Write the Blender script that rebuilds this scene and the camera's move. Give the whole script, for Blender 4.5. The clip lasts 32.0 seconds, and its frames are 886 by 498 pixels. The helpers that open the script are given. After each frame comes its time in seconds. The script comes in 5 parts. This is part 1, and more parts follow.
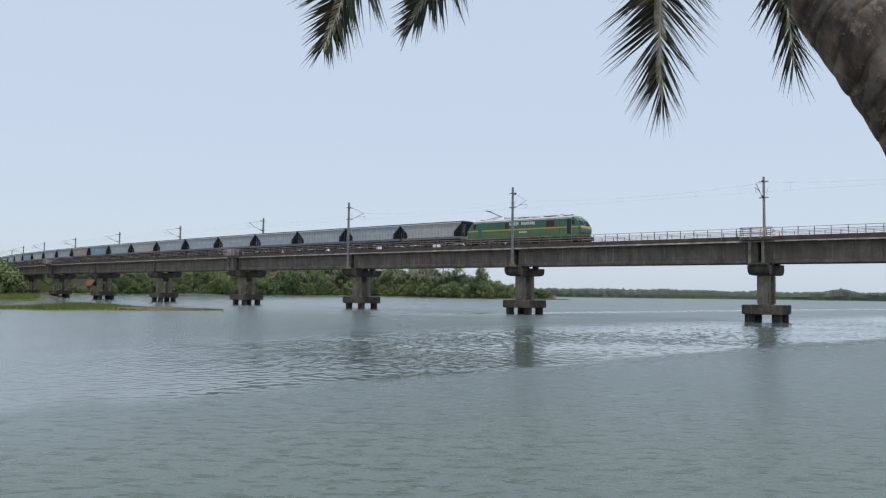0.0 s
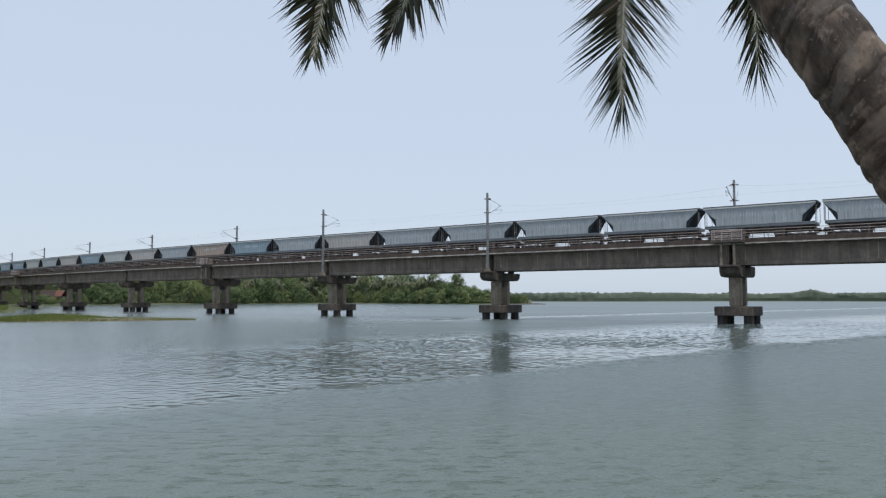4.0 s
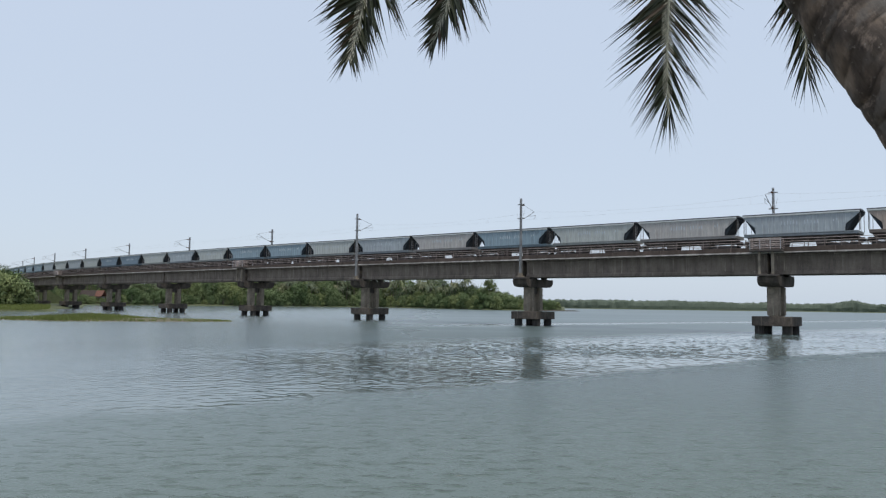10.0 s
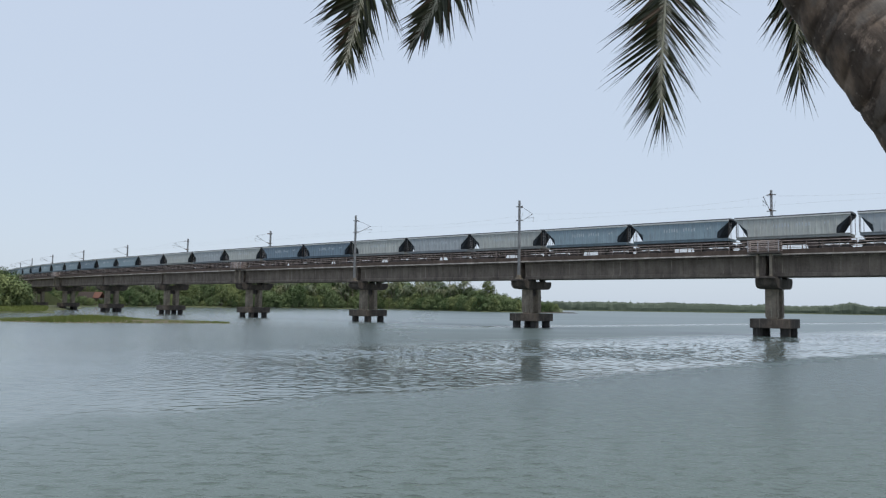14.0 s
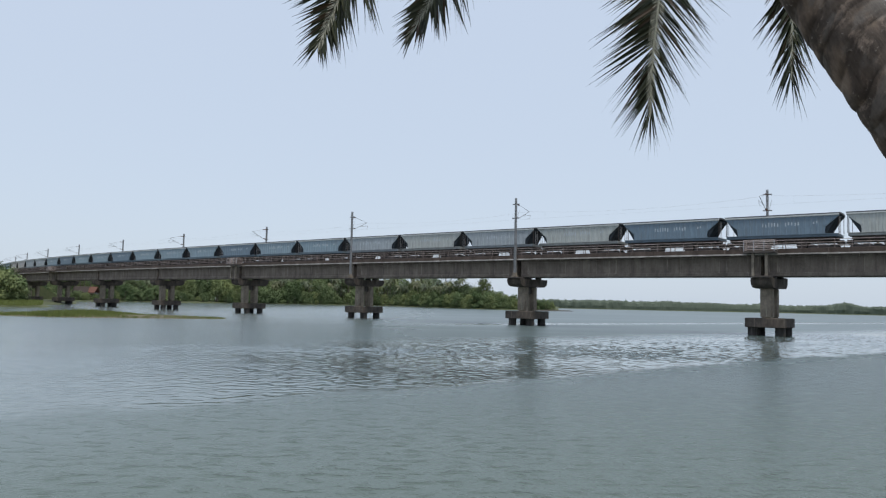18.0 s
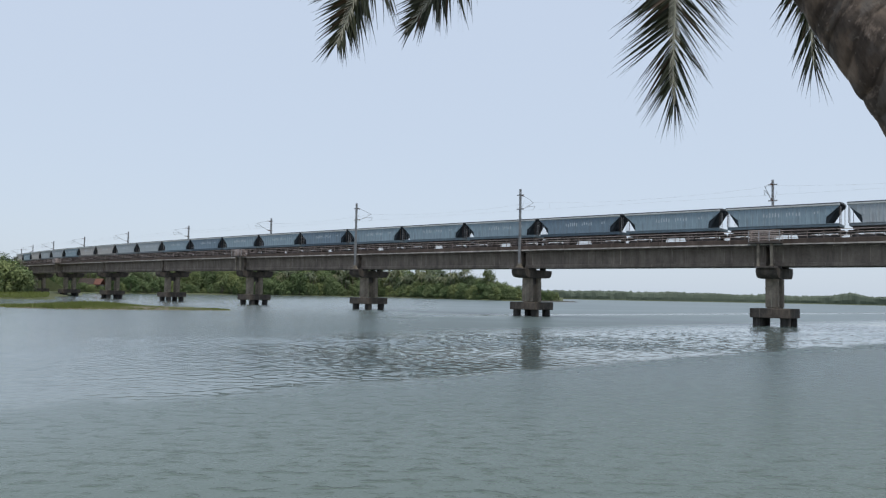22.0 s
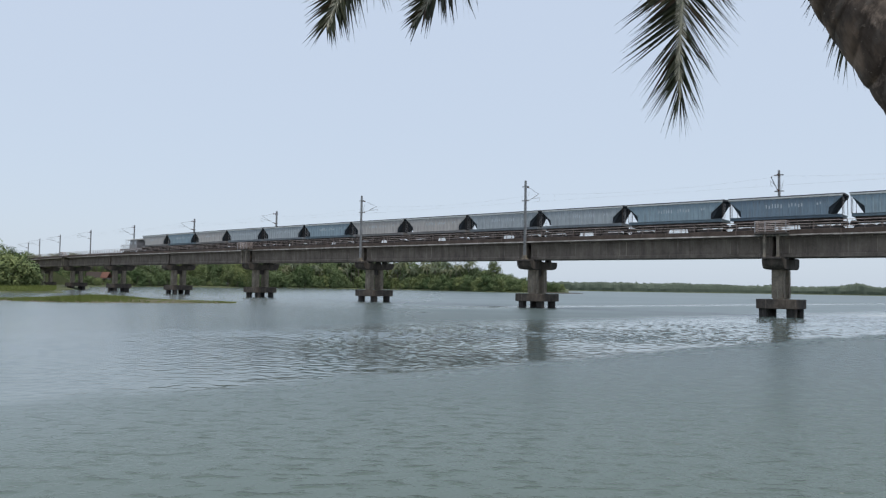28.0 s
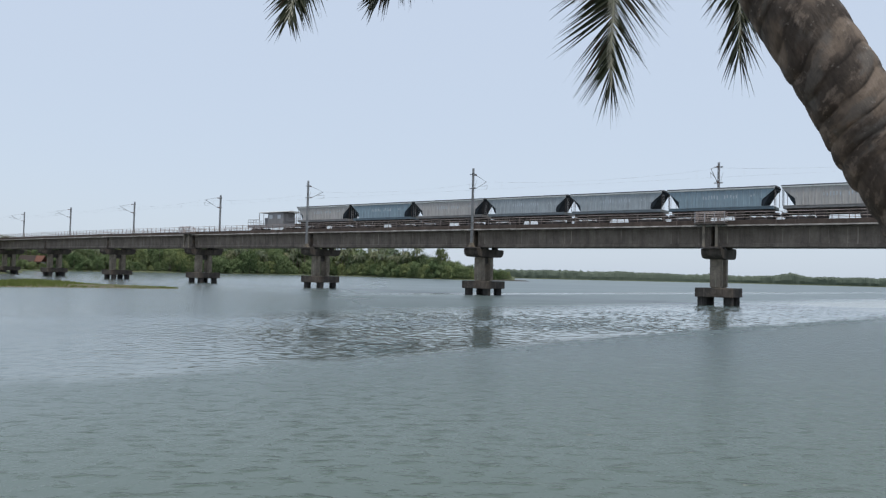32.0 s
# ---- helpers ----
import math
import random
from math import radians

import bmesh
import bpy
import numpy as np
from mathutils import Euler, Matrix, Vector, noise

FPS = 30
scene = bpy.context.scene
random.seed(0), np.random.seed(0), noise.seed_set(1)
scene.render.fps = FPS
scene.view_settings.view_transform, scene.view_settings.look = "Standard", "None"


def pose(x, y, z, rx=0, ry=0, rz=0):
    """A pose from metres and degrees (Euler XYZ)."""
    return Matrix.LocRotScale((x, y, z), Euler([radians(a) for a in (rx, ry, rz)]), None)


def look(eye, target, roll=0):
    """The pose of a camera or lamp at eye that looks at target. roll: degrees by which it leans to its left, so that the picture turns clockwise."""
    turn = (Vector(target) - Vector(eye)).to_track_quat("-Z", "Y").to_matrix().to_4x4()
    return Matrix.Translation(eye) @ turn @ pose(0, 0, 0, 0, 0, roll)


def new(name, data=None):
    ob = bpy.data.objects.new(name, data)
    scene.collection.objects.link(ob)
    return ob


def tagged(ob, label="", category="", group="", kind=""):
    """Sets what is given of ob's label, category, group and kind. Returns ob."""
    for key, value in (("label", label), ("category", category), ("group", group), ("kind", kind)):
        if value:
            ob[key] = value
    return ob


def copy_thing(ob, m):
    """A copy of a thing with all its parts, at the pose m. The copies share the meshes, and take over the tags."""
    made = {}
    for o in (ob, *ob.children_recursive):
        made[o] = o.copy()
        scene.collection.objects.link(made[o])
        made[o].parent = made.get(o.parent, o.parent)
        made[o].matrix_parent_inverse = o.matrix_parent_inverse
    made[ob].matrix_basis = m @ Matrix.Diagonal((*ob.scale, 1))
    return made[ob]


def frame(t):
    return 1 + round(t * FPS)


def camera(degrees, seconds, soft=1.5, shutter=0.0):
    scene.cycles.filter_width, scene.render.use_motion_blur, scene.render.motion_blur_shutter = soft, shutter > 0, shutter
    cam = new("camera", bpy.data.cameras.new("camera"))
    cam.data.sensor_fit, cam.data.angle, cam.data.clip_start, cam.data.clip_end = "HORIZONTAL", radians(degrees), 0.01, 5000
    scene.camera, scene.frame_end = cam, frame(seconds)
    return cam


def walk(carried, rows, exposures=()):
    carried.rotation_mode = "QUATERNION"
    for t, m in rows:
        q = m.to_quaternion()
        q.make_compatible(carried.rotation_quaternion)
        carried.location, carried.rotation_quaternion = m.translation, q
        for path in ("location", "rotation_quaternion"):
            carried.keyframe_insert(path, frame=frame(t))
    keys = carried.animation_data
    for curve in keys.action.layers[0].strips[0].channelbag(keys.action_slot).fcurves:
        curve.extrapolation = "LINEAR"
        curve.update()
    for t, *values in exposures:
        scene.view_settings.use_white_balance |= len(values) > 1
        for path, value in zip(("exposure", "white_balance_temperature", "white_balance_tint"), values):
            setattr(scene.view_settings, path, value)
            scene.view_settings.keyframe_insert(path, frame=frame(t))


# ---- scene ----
# ---------------------------------------------------------------- camera
cam = camera(61.4, 32.0, soft=1.28)
PATH = [
    (0, 0.005, 0.000, 2.764, 93.349, -0.802, -0.691),
    (0.5, 0.004, 0.000, 2.761, 93.398, -0.623, -2.245),
    (1, -0.005, 0.000, 2.759, 93.558, -0.569, -2.635),
    (1.5, 0.000, 0.000, 2.765, 93.706, -0.628, -3.184),
    (2, -0.002, 0.000, 2.762, 93.848, -0.490, -3.615),
    (2.5, 0.001, 0.000, 2.762, 93.899, -0.189, -3.499),
    (3, -0.002, 0.000, 2.760, 93.805, -0.233, -3.301),
    (3.5, -0.002, 0.000, 2.762, 93.758, -0.068, -2.941),
    (5.5, -0.009, 0.000, 2.770, 94.179, -0.528, -1.493),
    (6, -0.006, 0.000, 2.770, 94.197, -0.633, -1.256),
    (6.5, -0.007, 0.000, 2.768, 94.174, -0.715, -1.144),
    (7, -0.005, 0.000, 2.772, 94.178, -0.714, -1.023),
    (7.5, -0.006, 0.000, 2.774, 94.219, -0.916, -0.895),
    (8, -0.006, 0.000, 2.771, 94.260, -0.835, -0.667),
    (8.5, -0.009, 0.000, 2.769, 94.208, -0.902, -0.330),
    (9, -0.008, 0.000, 2.772, 94.141, -0.932, -0.068),
    (9.5, -0.004, 0.000, 2.773, 94.127, -0.823, 0.000),
    (10, -0.000, 0.000, 2.772, 94.192, -0.855, -0.063),
    (10.5, -0.003, 0.000, 2.772, 94.216, -0.761, -0.097),
    (11, -0.005, 0.000, 2.771, 94.228, -0.751, -0.181),
    (11.5, -0.005, 0.000, 2.774, 94.305, -0.993, -0.260),
    (12, -0.005, 0.000, 2.777, 94.392, -1.066, -0.285),
    (12.5, -0.006, 0.000, 2.778, 94.411, -0.937, -0.251),
    (13, -0.007, 0.000, 2.776, 94.470, -0.908, -0.224),
    (13.5, -0.007, 0.000, 2.778, 94.504, -1.015, -0.200),
    (14, -0.006, 0.000, 2.773, 94.338, -0.908, -0.193),
    (14.5, 0.001, 0.000, 2.775, 94.237, -0.772, -0.236),
    (16.5, -0.002, 0.000, 2.779, 94.291, -1.248, -0.454),
    (17, -0.003, 0.000, 2.776, 94.214, -1.365, -0.452),
    (17.5, -0.004, 0.000, 2.773, 94.212, -1.410, -0.485),
    (18, -0.006, 0.000, 2.771, 94.125, -1.307, -0.509),
    (18.5, -0.002, 0.000, 2.769, 94.004, -1.056, -0.424),
    (19, -0.003, 0.000, 2.768, 93.944, -0.908, -0.340),
    (19.5, -0.006, 0.000, 2.765, 93.822, -0.976, -0.266),
    (20, -0.004, 0.000, 2.769, 93.677, -0.921, -0.168),
    (20.5, -0.003, 0.000, 2.770, 93.544, -0.928, -0.136),
    (21, 0.000, 0.000, 2.769, 93.540, -0.942, -0.163),
    (21.5, -0.003, 0.000, 2.768, 93.493, -0.864, -0.184),
    (22, -0.007, 0.000, 2.767, 93.436, -1.182, -0.161),
    (22.5, -0.005, 0.000, 2.766, 93.302, -1.037, -0.146),
    (23, -0.005, 0.000, 2.764, 93.273, -0.688, -0.103),
    (23.5, -0.002, 0.000, 2.770, 93.182, -0.656, -0.049),
    (24, -0.001, 0.000, 2.767, 93.125, -0.676, 0.002),
    (24.5, -0.002, 0.000, 2.762, 93.033, -0.607, -0.003),
    (25, -0.002, 0.000, 2.765, 92.999, -0.547, 0.064),
    (25.5, -0.002, 0.000, 2.766, 92.990, -0.585, 0.267),
    (27.5, -0.002, 0.000, 2.765, 92.857, -0.695, 0.371),
    (28, -0.003, 0.000, 2.765, 92.820, -0.973, 0.258),
    (28.5, -0.000, 0.000, 2.763, 92.684, -1.228, 0.164),
    (29, 0.000, 0.000, 2.759, 92.565, -1.204, -0.048),
    (29.5, 0.017, 0.000, 2.764, 92.411, -1.349, -0.281),
    (30, 0.021, 0.000, 2.765, 92.259, -1.396, -0.536),
    (30.5, 0.034, 0.000, 2.770, 92.088, -1.218, -0.963),
    (31, 0.043, 0.000, 2.773, 91.971, -1.181, -1.474),
    (31.5, 0.042, 0.000, 2.770, 92.009, -1.256, -2.264),
    (32, 0.042, 0.000, 2.768, 91.896, -1.394, -3.790),
]
walk(cam, [(t, pose(x, y, z, rx, ry, rz)) for t, x, y, z, rx, ry, rz in PATH], exposures=[(0, 0.42), (32, 0.42)])

# ---------------------------------------------------------------- light
SUN_EL, SUN_AZ = 70.0, 165.0        # degrees; azimuth clockwise from +y
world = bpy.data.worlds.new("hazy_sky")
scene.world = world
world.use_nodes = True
wn = world.node_tree
sky = wn.nodes.new("ShaderNodeTexSky")
sky.sky_type = 'NISHITA'
sky.sun_disc = False
sky.sun_elevation = radians(SUN_EL)
sky.sun_rotation = radians(SUN_AZ)
sky.air_density, sky.dust_density, sky.ozone_density = 1.0, 1.5, 1.0
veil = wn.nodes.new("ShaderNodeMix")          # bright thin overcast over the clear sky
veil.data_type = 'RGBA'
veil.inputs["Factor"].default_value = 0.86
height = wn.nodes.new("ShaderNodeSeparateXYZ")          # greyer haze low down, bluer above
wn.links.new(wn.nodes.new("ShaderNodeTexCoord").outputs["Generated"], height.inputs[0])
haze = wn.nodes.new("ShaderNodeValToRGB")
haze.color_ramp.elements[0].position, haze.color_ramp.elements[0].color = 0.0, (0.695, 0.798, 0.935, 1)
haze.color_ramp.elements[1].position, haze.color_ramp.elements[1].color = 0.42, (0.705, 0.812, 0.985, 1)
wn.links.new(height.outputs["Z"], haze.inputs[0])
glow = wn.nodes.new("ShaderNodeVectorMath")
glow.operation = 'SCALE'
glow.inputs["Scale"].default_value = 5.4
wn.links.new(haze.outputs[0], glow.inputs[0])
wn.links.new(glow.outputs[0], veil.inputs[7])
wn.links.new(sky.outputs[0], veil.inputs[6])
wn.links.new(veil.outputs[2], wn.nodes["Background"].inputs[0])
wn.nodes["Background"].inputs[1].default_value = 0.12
sun = new("sun", bpy.data.lights.new("sun", 'SUN'))
sun.data.energy, sun.data.angle, sun.data.color = 2.0, radians(3.0), (1.0, 0.95, 0.87)
a, e = radians(SUN_AZ), radians(SUN_EL)
sun.matrix_world = look((math.sin(a) * math.cos(e) * 50, math.cos(a) * math.cos(e) * 50, math.sin(e) * 50), (0, 0, 0))


# ---------------------------------------------------------------- materials
def material(name, rough=0.8, metal=0.0, spec=0.5):
    m = bpy.data.materials.new(name)
    m.use_nodes = True
    b = m.node_tree.nodes["Principled BSDF"]
    b.inputs["Roughness"].default_value = rough
    b.inputs["Metallic"].default_value = metal
    b.inputs["Specular IOR Level"].default_value = spec
    return m, m.node_tree, b


def ramp(nt, fac, stops):
    r = nt.nodes.new("ShaderNodeValToRGB")
    els = r.color_ramp.elements
    while len(els) < len(stops):
        els.new(0.5)
    for el, (p, c) in zip(els, stops):
        el.position, el.color = p, (*c, 1)
    nt.links.new(fac, r.inputs[0])
    return r.outputs[0]


def coords(nt, kind="Object", scale=(1, 1, 1), rot=(0, 0, 0)):
    tc = nt.nodes.new("ShaderNodeTexCoord")
    mp = nt.nodes.new("ShaderNodeMapping")
    mp.inputs["Scale"].default_value = scale
    mp.inputs["Rotation"].default_value = rot
    nt.links.new(tc.outputs[kind], mp.inputs[0])
    return mp.outputs[0]


def noise_tex(nt, vec, scale, detail=4, rough=0.55, dist=0.0):
    n = nt.nodes.new("ShaderNodeTexNoise")
    n.inputs["Scale"].default_value = scale
    n.inputs["Detail"].default_value = detail
    n.inputs["Roughness"].default_value = rough
    n.inputs["Distortion"].default_value = dist
    nt.links.new(vec, n.inputs["Vector"])
    return n.outputs["Fac"]


def mix(nt, fac, a, b, mode='MIX'):
    n = nt.nodes.new("ShaderNodeMix")
    n.data_type, n.blend_type = 'RGBA', mode
    for sock, val in ((n.inputs["Factor"], fac), (n.inputs[6], a), (n.inputs[7], b)):
        if isinstance(val, (int, float)):
            sock.default_value = val
        elif isinstance(val, tuple):
            sock.default_value = (*val, 1)
        else:
            nt.links.new(val, sock)
    return n.outputs[2]


def bump(nt, b, height, strength=0.3, dist=0.02):
    n = nt.nodes.new("ShaderNodeBump")
    n.inputs["Strength"].default_value, n.inputs["Distance"].default_value = strength, dist
    nt.links.new(height, n.inputs["Height"])
    nt.links.new(n.outputs[0], b.inputs["Normal"])
    return n


def random_of(nt):
    return nt.nodes.new("ShaderNodeObjectInfo").outputs["Random"]


def simple(name, dark, light, scale, rough=0.8, metal=0.0, bumpy=0.2, stretch=(1, 1, 1), spec=0.4, detail=5):
    """Two-tone surface with grain at two scales and fine relief."""
    m, nt, b = material(name, rough, metal, spec)
    vec = coords(nt, "Object", stretch)
    n1 = noise_tex(nt, vec, scale, detail)
    n2 = noise_tex(nt, vec, scale * 7, 3)
    c = ramp(nt, n1, ((0.3, dark), (0.7, light)))
    c = mix(nt, 0.35, c, ramp(nt, n2, ((0.3, dark), (0.75, light))))
    nt.links.new(c, b.inputs["Base Color"])
    if bumpy:
        bump(nt, b, n2, bumpy)
    return m


def concrete(name, dark, light, stain, streak=0.6, blotch=0.3, wide=1.5):
    """Weathered concrete: cloudy tone, dark vertical run-off streaks, fine relief."""
    m, nt, b = material(name, 0.9, 0, 0.25)
    cloud = noise_tex(nt, coords(nt), 0.55, 6, 0.6)
    grain = noise_tex(nt, coords(nt), 9.0, 4)
    run = noise_tex(nt, coords(nt, "Object", (1.25, 1.25, 0.13)), 1.0, 6, 0.7)
    c = ramp(nt, cloud, ((0.3, dark), (0.72, light)))
    s = ramp(nt, run, ((0.42, (0, 0, 0)), (0.62, (1, 1, 1))))
    sm = nt.nodes.new("ShaderNodeMath")
    sm.operation = 'MULTIPLY'
    sm.inputs[1].default_value = streak
    nt.links.new(s, sm.inputs[0])
    c = mix(nt, sm.outputs[0], c, stain)
    spot = noise_tex(nt, coords(nt, "Object", (1, 1, 0.7)), wide, 5, 0.65, 0.5)
    c = mix(nt, ramp(nt, spot, ((0.5, (0, 0, 0)), (0.64, (blotch, blotch, blotch)))), c, tuple(1.3 * q for q in stain))
    lime = noise_tex(nt, coords(nt, "Object", (3.4, 3.4, 0.1)), 1.0, 4, 0.7)
    c = mix(nt, ramp(nt, lime, ((0.6, (0, 0, 0)), (0.68, (0.85, 0.85, 0.85)))), c, tuple(min(0.6, 1.7 * q) for q in light))
    c = mix(nt, 0.25, c, ramp(nt, grain, ((0.3, dark), (0.7, light))))
    nt.links.new(c, b.inputs["Base Color"])
    bump(nt, b, grain, 0.35, 0.01)
    return m


CONC = concrete("weathered_concrete", (0.115, 0.095, 0.078), (0.26, 0.218, 0.182), (0.058, 0.047, 0.04), 0.65)
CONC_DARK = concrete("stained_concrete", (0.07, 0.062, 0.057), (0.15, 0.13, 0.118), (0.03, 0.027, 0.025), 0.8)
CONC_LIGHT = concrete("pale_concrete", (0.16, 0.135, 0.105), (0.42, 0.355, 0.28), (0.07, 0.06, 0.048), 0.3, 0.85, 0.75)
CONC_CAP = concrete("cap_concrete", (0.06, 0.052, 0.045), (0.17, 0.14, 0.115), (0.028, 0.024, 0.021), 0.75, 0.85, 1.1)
LEDGE = concrete("ledge_concrete", (0.27, 0.24, 0.215), (0.72, 0.68, 0.63), (0.13, 0.11, 0.095), 0.7, 0.6)
GALV = simple("galvanised_steel", (0.27, 0.27, 0.28), (0.43, 0.43, 0.45), 3, 0.55, 0.3)
RUST = simple("rusty_pipe", (0.16, 0.09, 0.065), (0.34, 0.22, 0.17), 4, 0.85)
# rusty brown rails; the pale tone paints in sun highlights along them
SUNLIT_RAIL = simple("sunlit_rail_paint", (0.2, 0.155, 0.14), (0.5, 0.43, 0.4), 1.1, 0.6)
POSTPAINT = simple("weathered_post_paint", (0.11, 0.085, 0.078), (0.24, 0.2, 0.185), 2, 0.75)
MASTSTEEL = simple("weathered_mast_steel", (0.16, 0.165, 0.17), (0.3, 0.305, 0.31), 2, 0.6, 0.2)
DARKSTEEL = simple("dark_steel", (0.022, 0.021, 0.021), (0.06, 0.055, 0.05), 3, 0.7)
WIRE = simple("wire_metal", (0.32, 0.32, 0.33), (0.44, 0.44, 0.45), 8, 0.5, 0.5, 0)
INSUL = simple("brown_porcelain", (0.09, 0.04, 0.025), (0.14, 0.07, 0.045), 8, 0.25)
SKIRT = simple("train_underframe", (0.05, 0.043, 0.04), (0.12, 0.10, 0.09), 1.5, 0.85)


def wagon_paint(name, base, gloss=0.42):
    m, nt, b = material(name, gloss, 0.0, 0.55)
    vec = coords(nt)
    cloud = noise_tex(nt, vec, 0.7, 5, 0.6)
    run = noise_tex(nt, coords(nt, "Object", (3.0, 1.0, 0.35)), 1.3, 5, 0.6)
    dirt = tuple(0.45 * q + 0.05 * w for q, w in zip(base, (1.3, 1.1, 0.9)))
    c = ramp(nt, cloud, ((0.3, tuple(0.82 * q for q in base)), (0.7, tuple(1.12 * q for q in base))))
    c = mix(nt, ramp(nt, run, ((0.5, (0, 0, 0)), (0.75, (0.7, 0.7, 0.7)))), c, dirt)
    nt.links.new(c, b.inputs["Base Color"])
    bump(nt, b, cloud, 0.15, 0.02)
    return m


COLOURS = {"blue": (0.228, 0.31, 0.36), "deep": (0.148, 0.212, 0.268), "grey": (0.335, 0.375, 0.4), "pale": (0.405, 0.43, 0.415), "dusty": (0.405, 0.39, 0.375), "brown": (0.352, 0.288, 0.244)}
PAINTS = {k: wagon_paint(k + "_wagon_paint", c) for k, c in COLOURS.items()}
# side paints darkened to carry the shade of an inward-leaning sill
SHADED_SILLS = {k: wagon_paint(k + "_shaded_sill_paint", tuple(0.72 * q for q in c), 0.7) for k, c in COLOURS.items()}
# near-black colour paints in the shadow on the wagons' sloping ends
END_SHADE = simple("shaded_end_paint", (0.018, 0.022, 0.027), (0.05, 0.06, 0.07), 1.2, 0.8)
ROOFEDGE = simple("roof_edge_paint", (0.04, 0.044, 0.05), (0.1, 0.105, 0.11), 2, 0.7)
TOPRAIL = simple("worn_top_rail", (0.42, 0.44, 0.43), (0.62, 0.63, 0.62), 2, 0.6)


# ---------------------------------------------------------------- mesh helpers
def box(bm, x0, x1, y0, y1, z0, z1):
    v = [bm.verts.new(p) for p in ((x0, y0, z0), (x1, y0, z0), (x1, y1, z0), (x0, y1, z0), (x0, y0, z1), (x1, y0, z1), (x1, y1, z1), (x0, y1, z1))]
    for f in ((3, 2, 1, 0), (4, 5, 6, 7), (0, 1, 5, 4), (1, 2, 6, 5), (2, 3, 7, 6), (3, 0, 4, 7)):
        bm.faces.new([v[i] for i in f])


def tube(bm, p, q, r0, r1=None, n=8, caps=True):
    p, q = Vector(p), Vector(q)
    r1 = r0 if r1 is None else r1
    d = (q - p).normalized()
    s = d.orthogonal().normalized()
    t = d.cross(s)
    a = [bm.verts.new(p + r0 * (math.cos(k * math.tau / n) * s + math.sin(k * math.tau / n) * t)) for k in range(n)]
    b = [bm.verts.new(q + r1 * (math.cos(k * math.tau / n) * s + math.sin(k * math.tau / n) * t)) for k in range(n)]
    for k in range(n):
        bm.faces.new((a[k], a[(k + 1) % n], b[(k + 1) % n], b[k]))
    if caps:
        bm.faces.new(a[::-1])
        bm.faces.new(b)


def prism(bm, outline, axis, lo, hi):
    """An outline of (u, v) pairs drawn along axis 0 (u=y, v=z), 1 (u=x, v=z) or 2 (u=x, v=y)."""
    def at(u, v, w):
        return ((w, u, v), (u, w, v), (u, v, w))[axis]
    a = [bm.verts.new(at(u, v, lo)) for u, v in outline]
    b = [bm.verts.new(at(u, v, hi)) for u, v in outline]
    n = len(outline)
    for k in range(n):
        bm.faces.new((a[k], a[(k + 1) % n], b[(k + 1) % n], b[k]))
    bm.faces.new(a[::-1])
    bm.faces.new(b)


def bevelled(bm, w=0.03, segs=1):
    bmesh.ops.bevel(bm, geom=bm.edges[:], offset=w, segments=segs, affect='EDGES', clamp_overlap=True)


def mesh_of(name, bm, mat, smooth=False):
    bmesh.ops.recalc_face_normals(bm, faces=bm.faces[:])
    me = bpy.data.meshes.new(name)
    bm.to_mesh(me)
    bm.free()
    me.materials.append(mat)
    if smooth:
        me.polygons.foreach_set("use_smooth", [True] * len(me.polygons))
    return me


def part(name, bm, mat, parent, label="", smooth=False, at=None):
    ob = new(name, bm if isinstance(bm, bpy.types.Mesh) else mesh_of(name, bm, mat, smooth))
    ob.parent = parent
    if at is not None:
        ob.matrix_basis = at
    if label:
        ob["label"] = label
    return ob


def thing(name, m=None):
    ob = new(name)
    ob.empty_display_size = 0.3
    if m is not None:
        ob.matrix_basis = m
    return ob


def boxes(*dims, bevel=0.0):
    bm = bmesh.new()
    for d in dims:
        box(bm, *d)
    if bevel:
        bevelled(bm, bevel)
    return bm


# ---------------------------------------------------------------- the line of the bridge
# s: metres along the track from the tall pier, growing away from the camera; local x runs back along the track
# (the way the train goes), local y points to the far side.
P0, HEAD0, SPAN = (36.49, 81.59), radians(-51.73), 31.0
RAIL_Z, GIRDER_Z, SLAB_Z, KERB_Z, HAND_Z = 8.8, 6.43, 8.67, 9.28, 10.16


def heading(s):
    """The way of the line at s: nearly straight over the river, then bending away towards the bank."""
    c = min(max(s, 0.0), 260.0)
    return HEAD0 + 0.000337 * s + 0.00000263 * c * c + 0.00137 * max(0.0, min(s, 420.0) - 260.0)


LINE = {0: P0}
for step in (1, -1):
    x, y = P0
    for k in range(0, 760 * step, step):
        h = heading(k + 0.5 * step)
        x, y = x + math.sin(h) * step, y + math.cos(h) * step
        LINE[k + step] = (x, y)


def track(s, z=0.0, off=0.0):
    """The pose at s on the track; off: metres towards the near side."""
    k = math.floor(s)
    f = s - k
    (x0, y0), (x1, y1) = LINE[k], LINE[k + 1]
    return pose(x0 + f * (x1 - x0), y0 + f * (y1 - y0), z, 0, 0, -90 - math.degrees(heading(s))) @ Matrix.Translation((0, -off, 0))


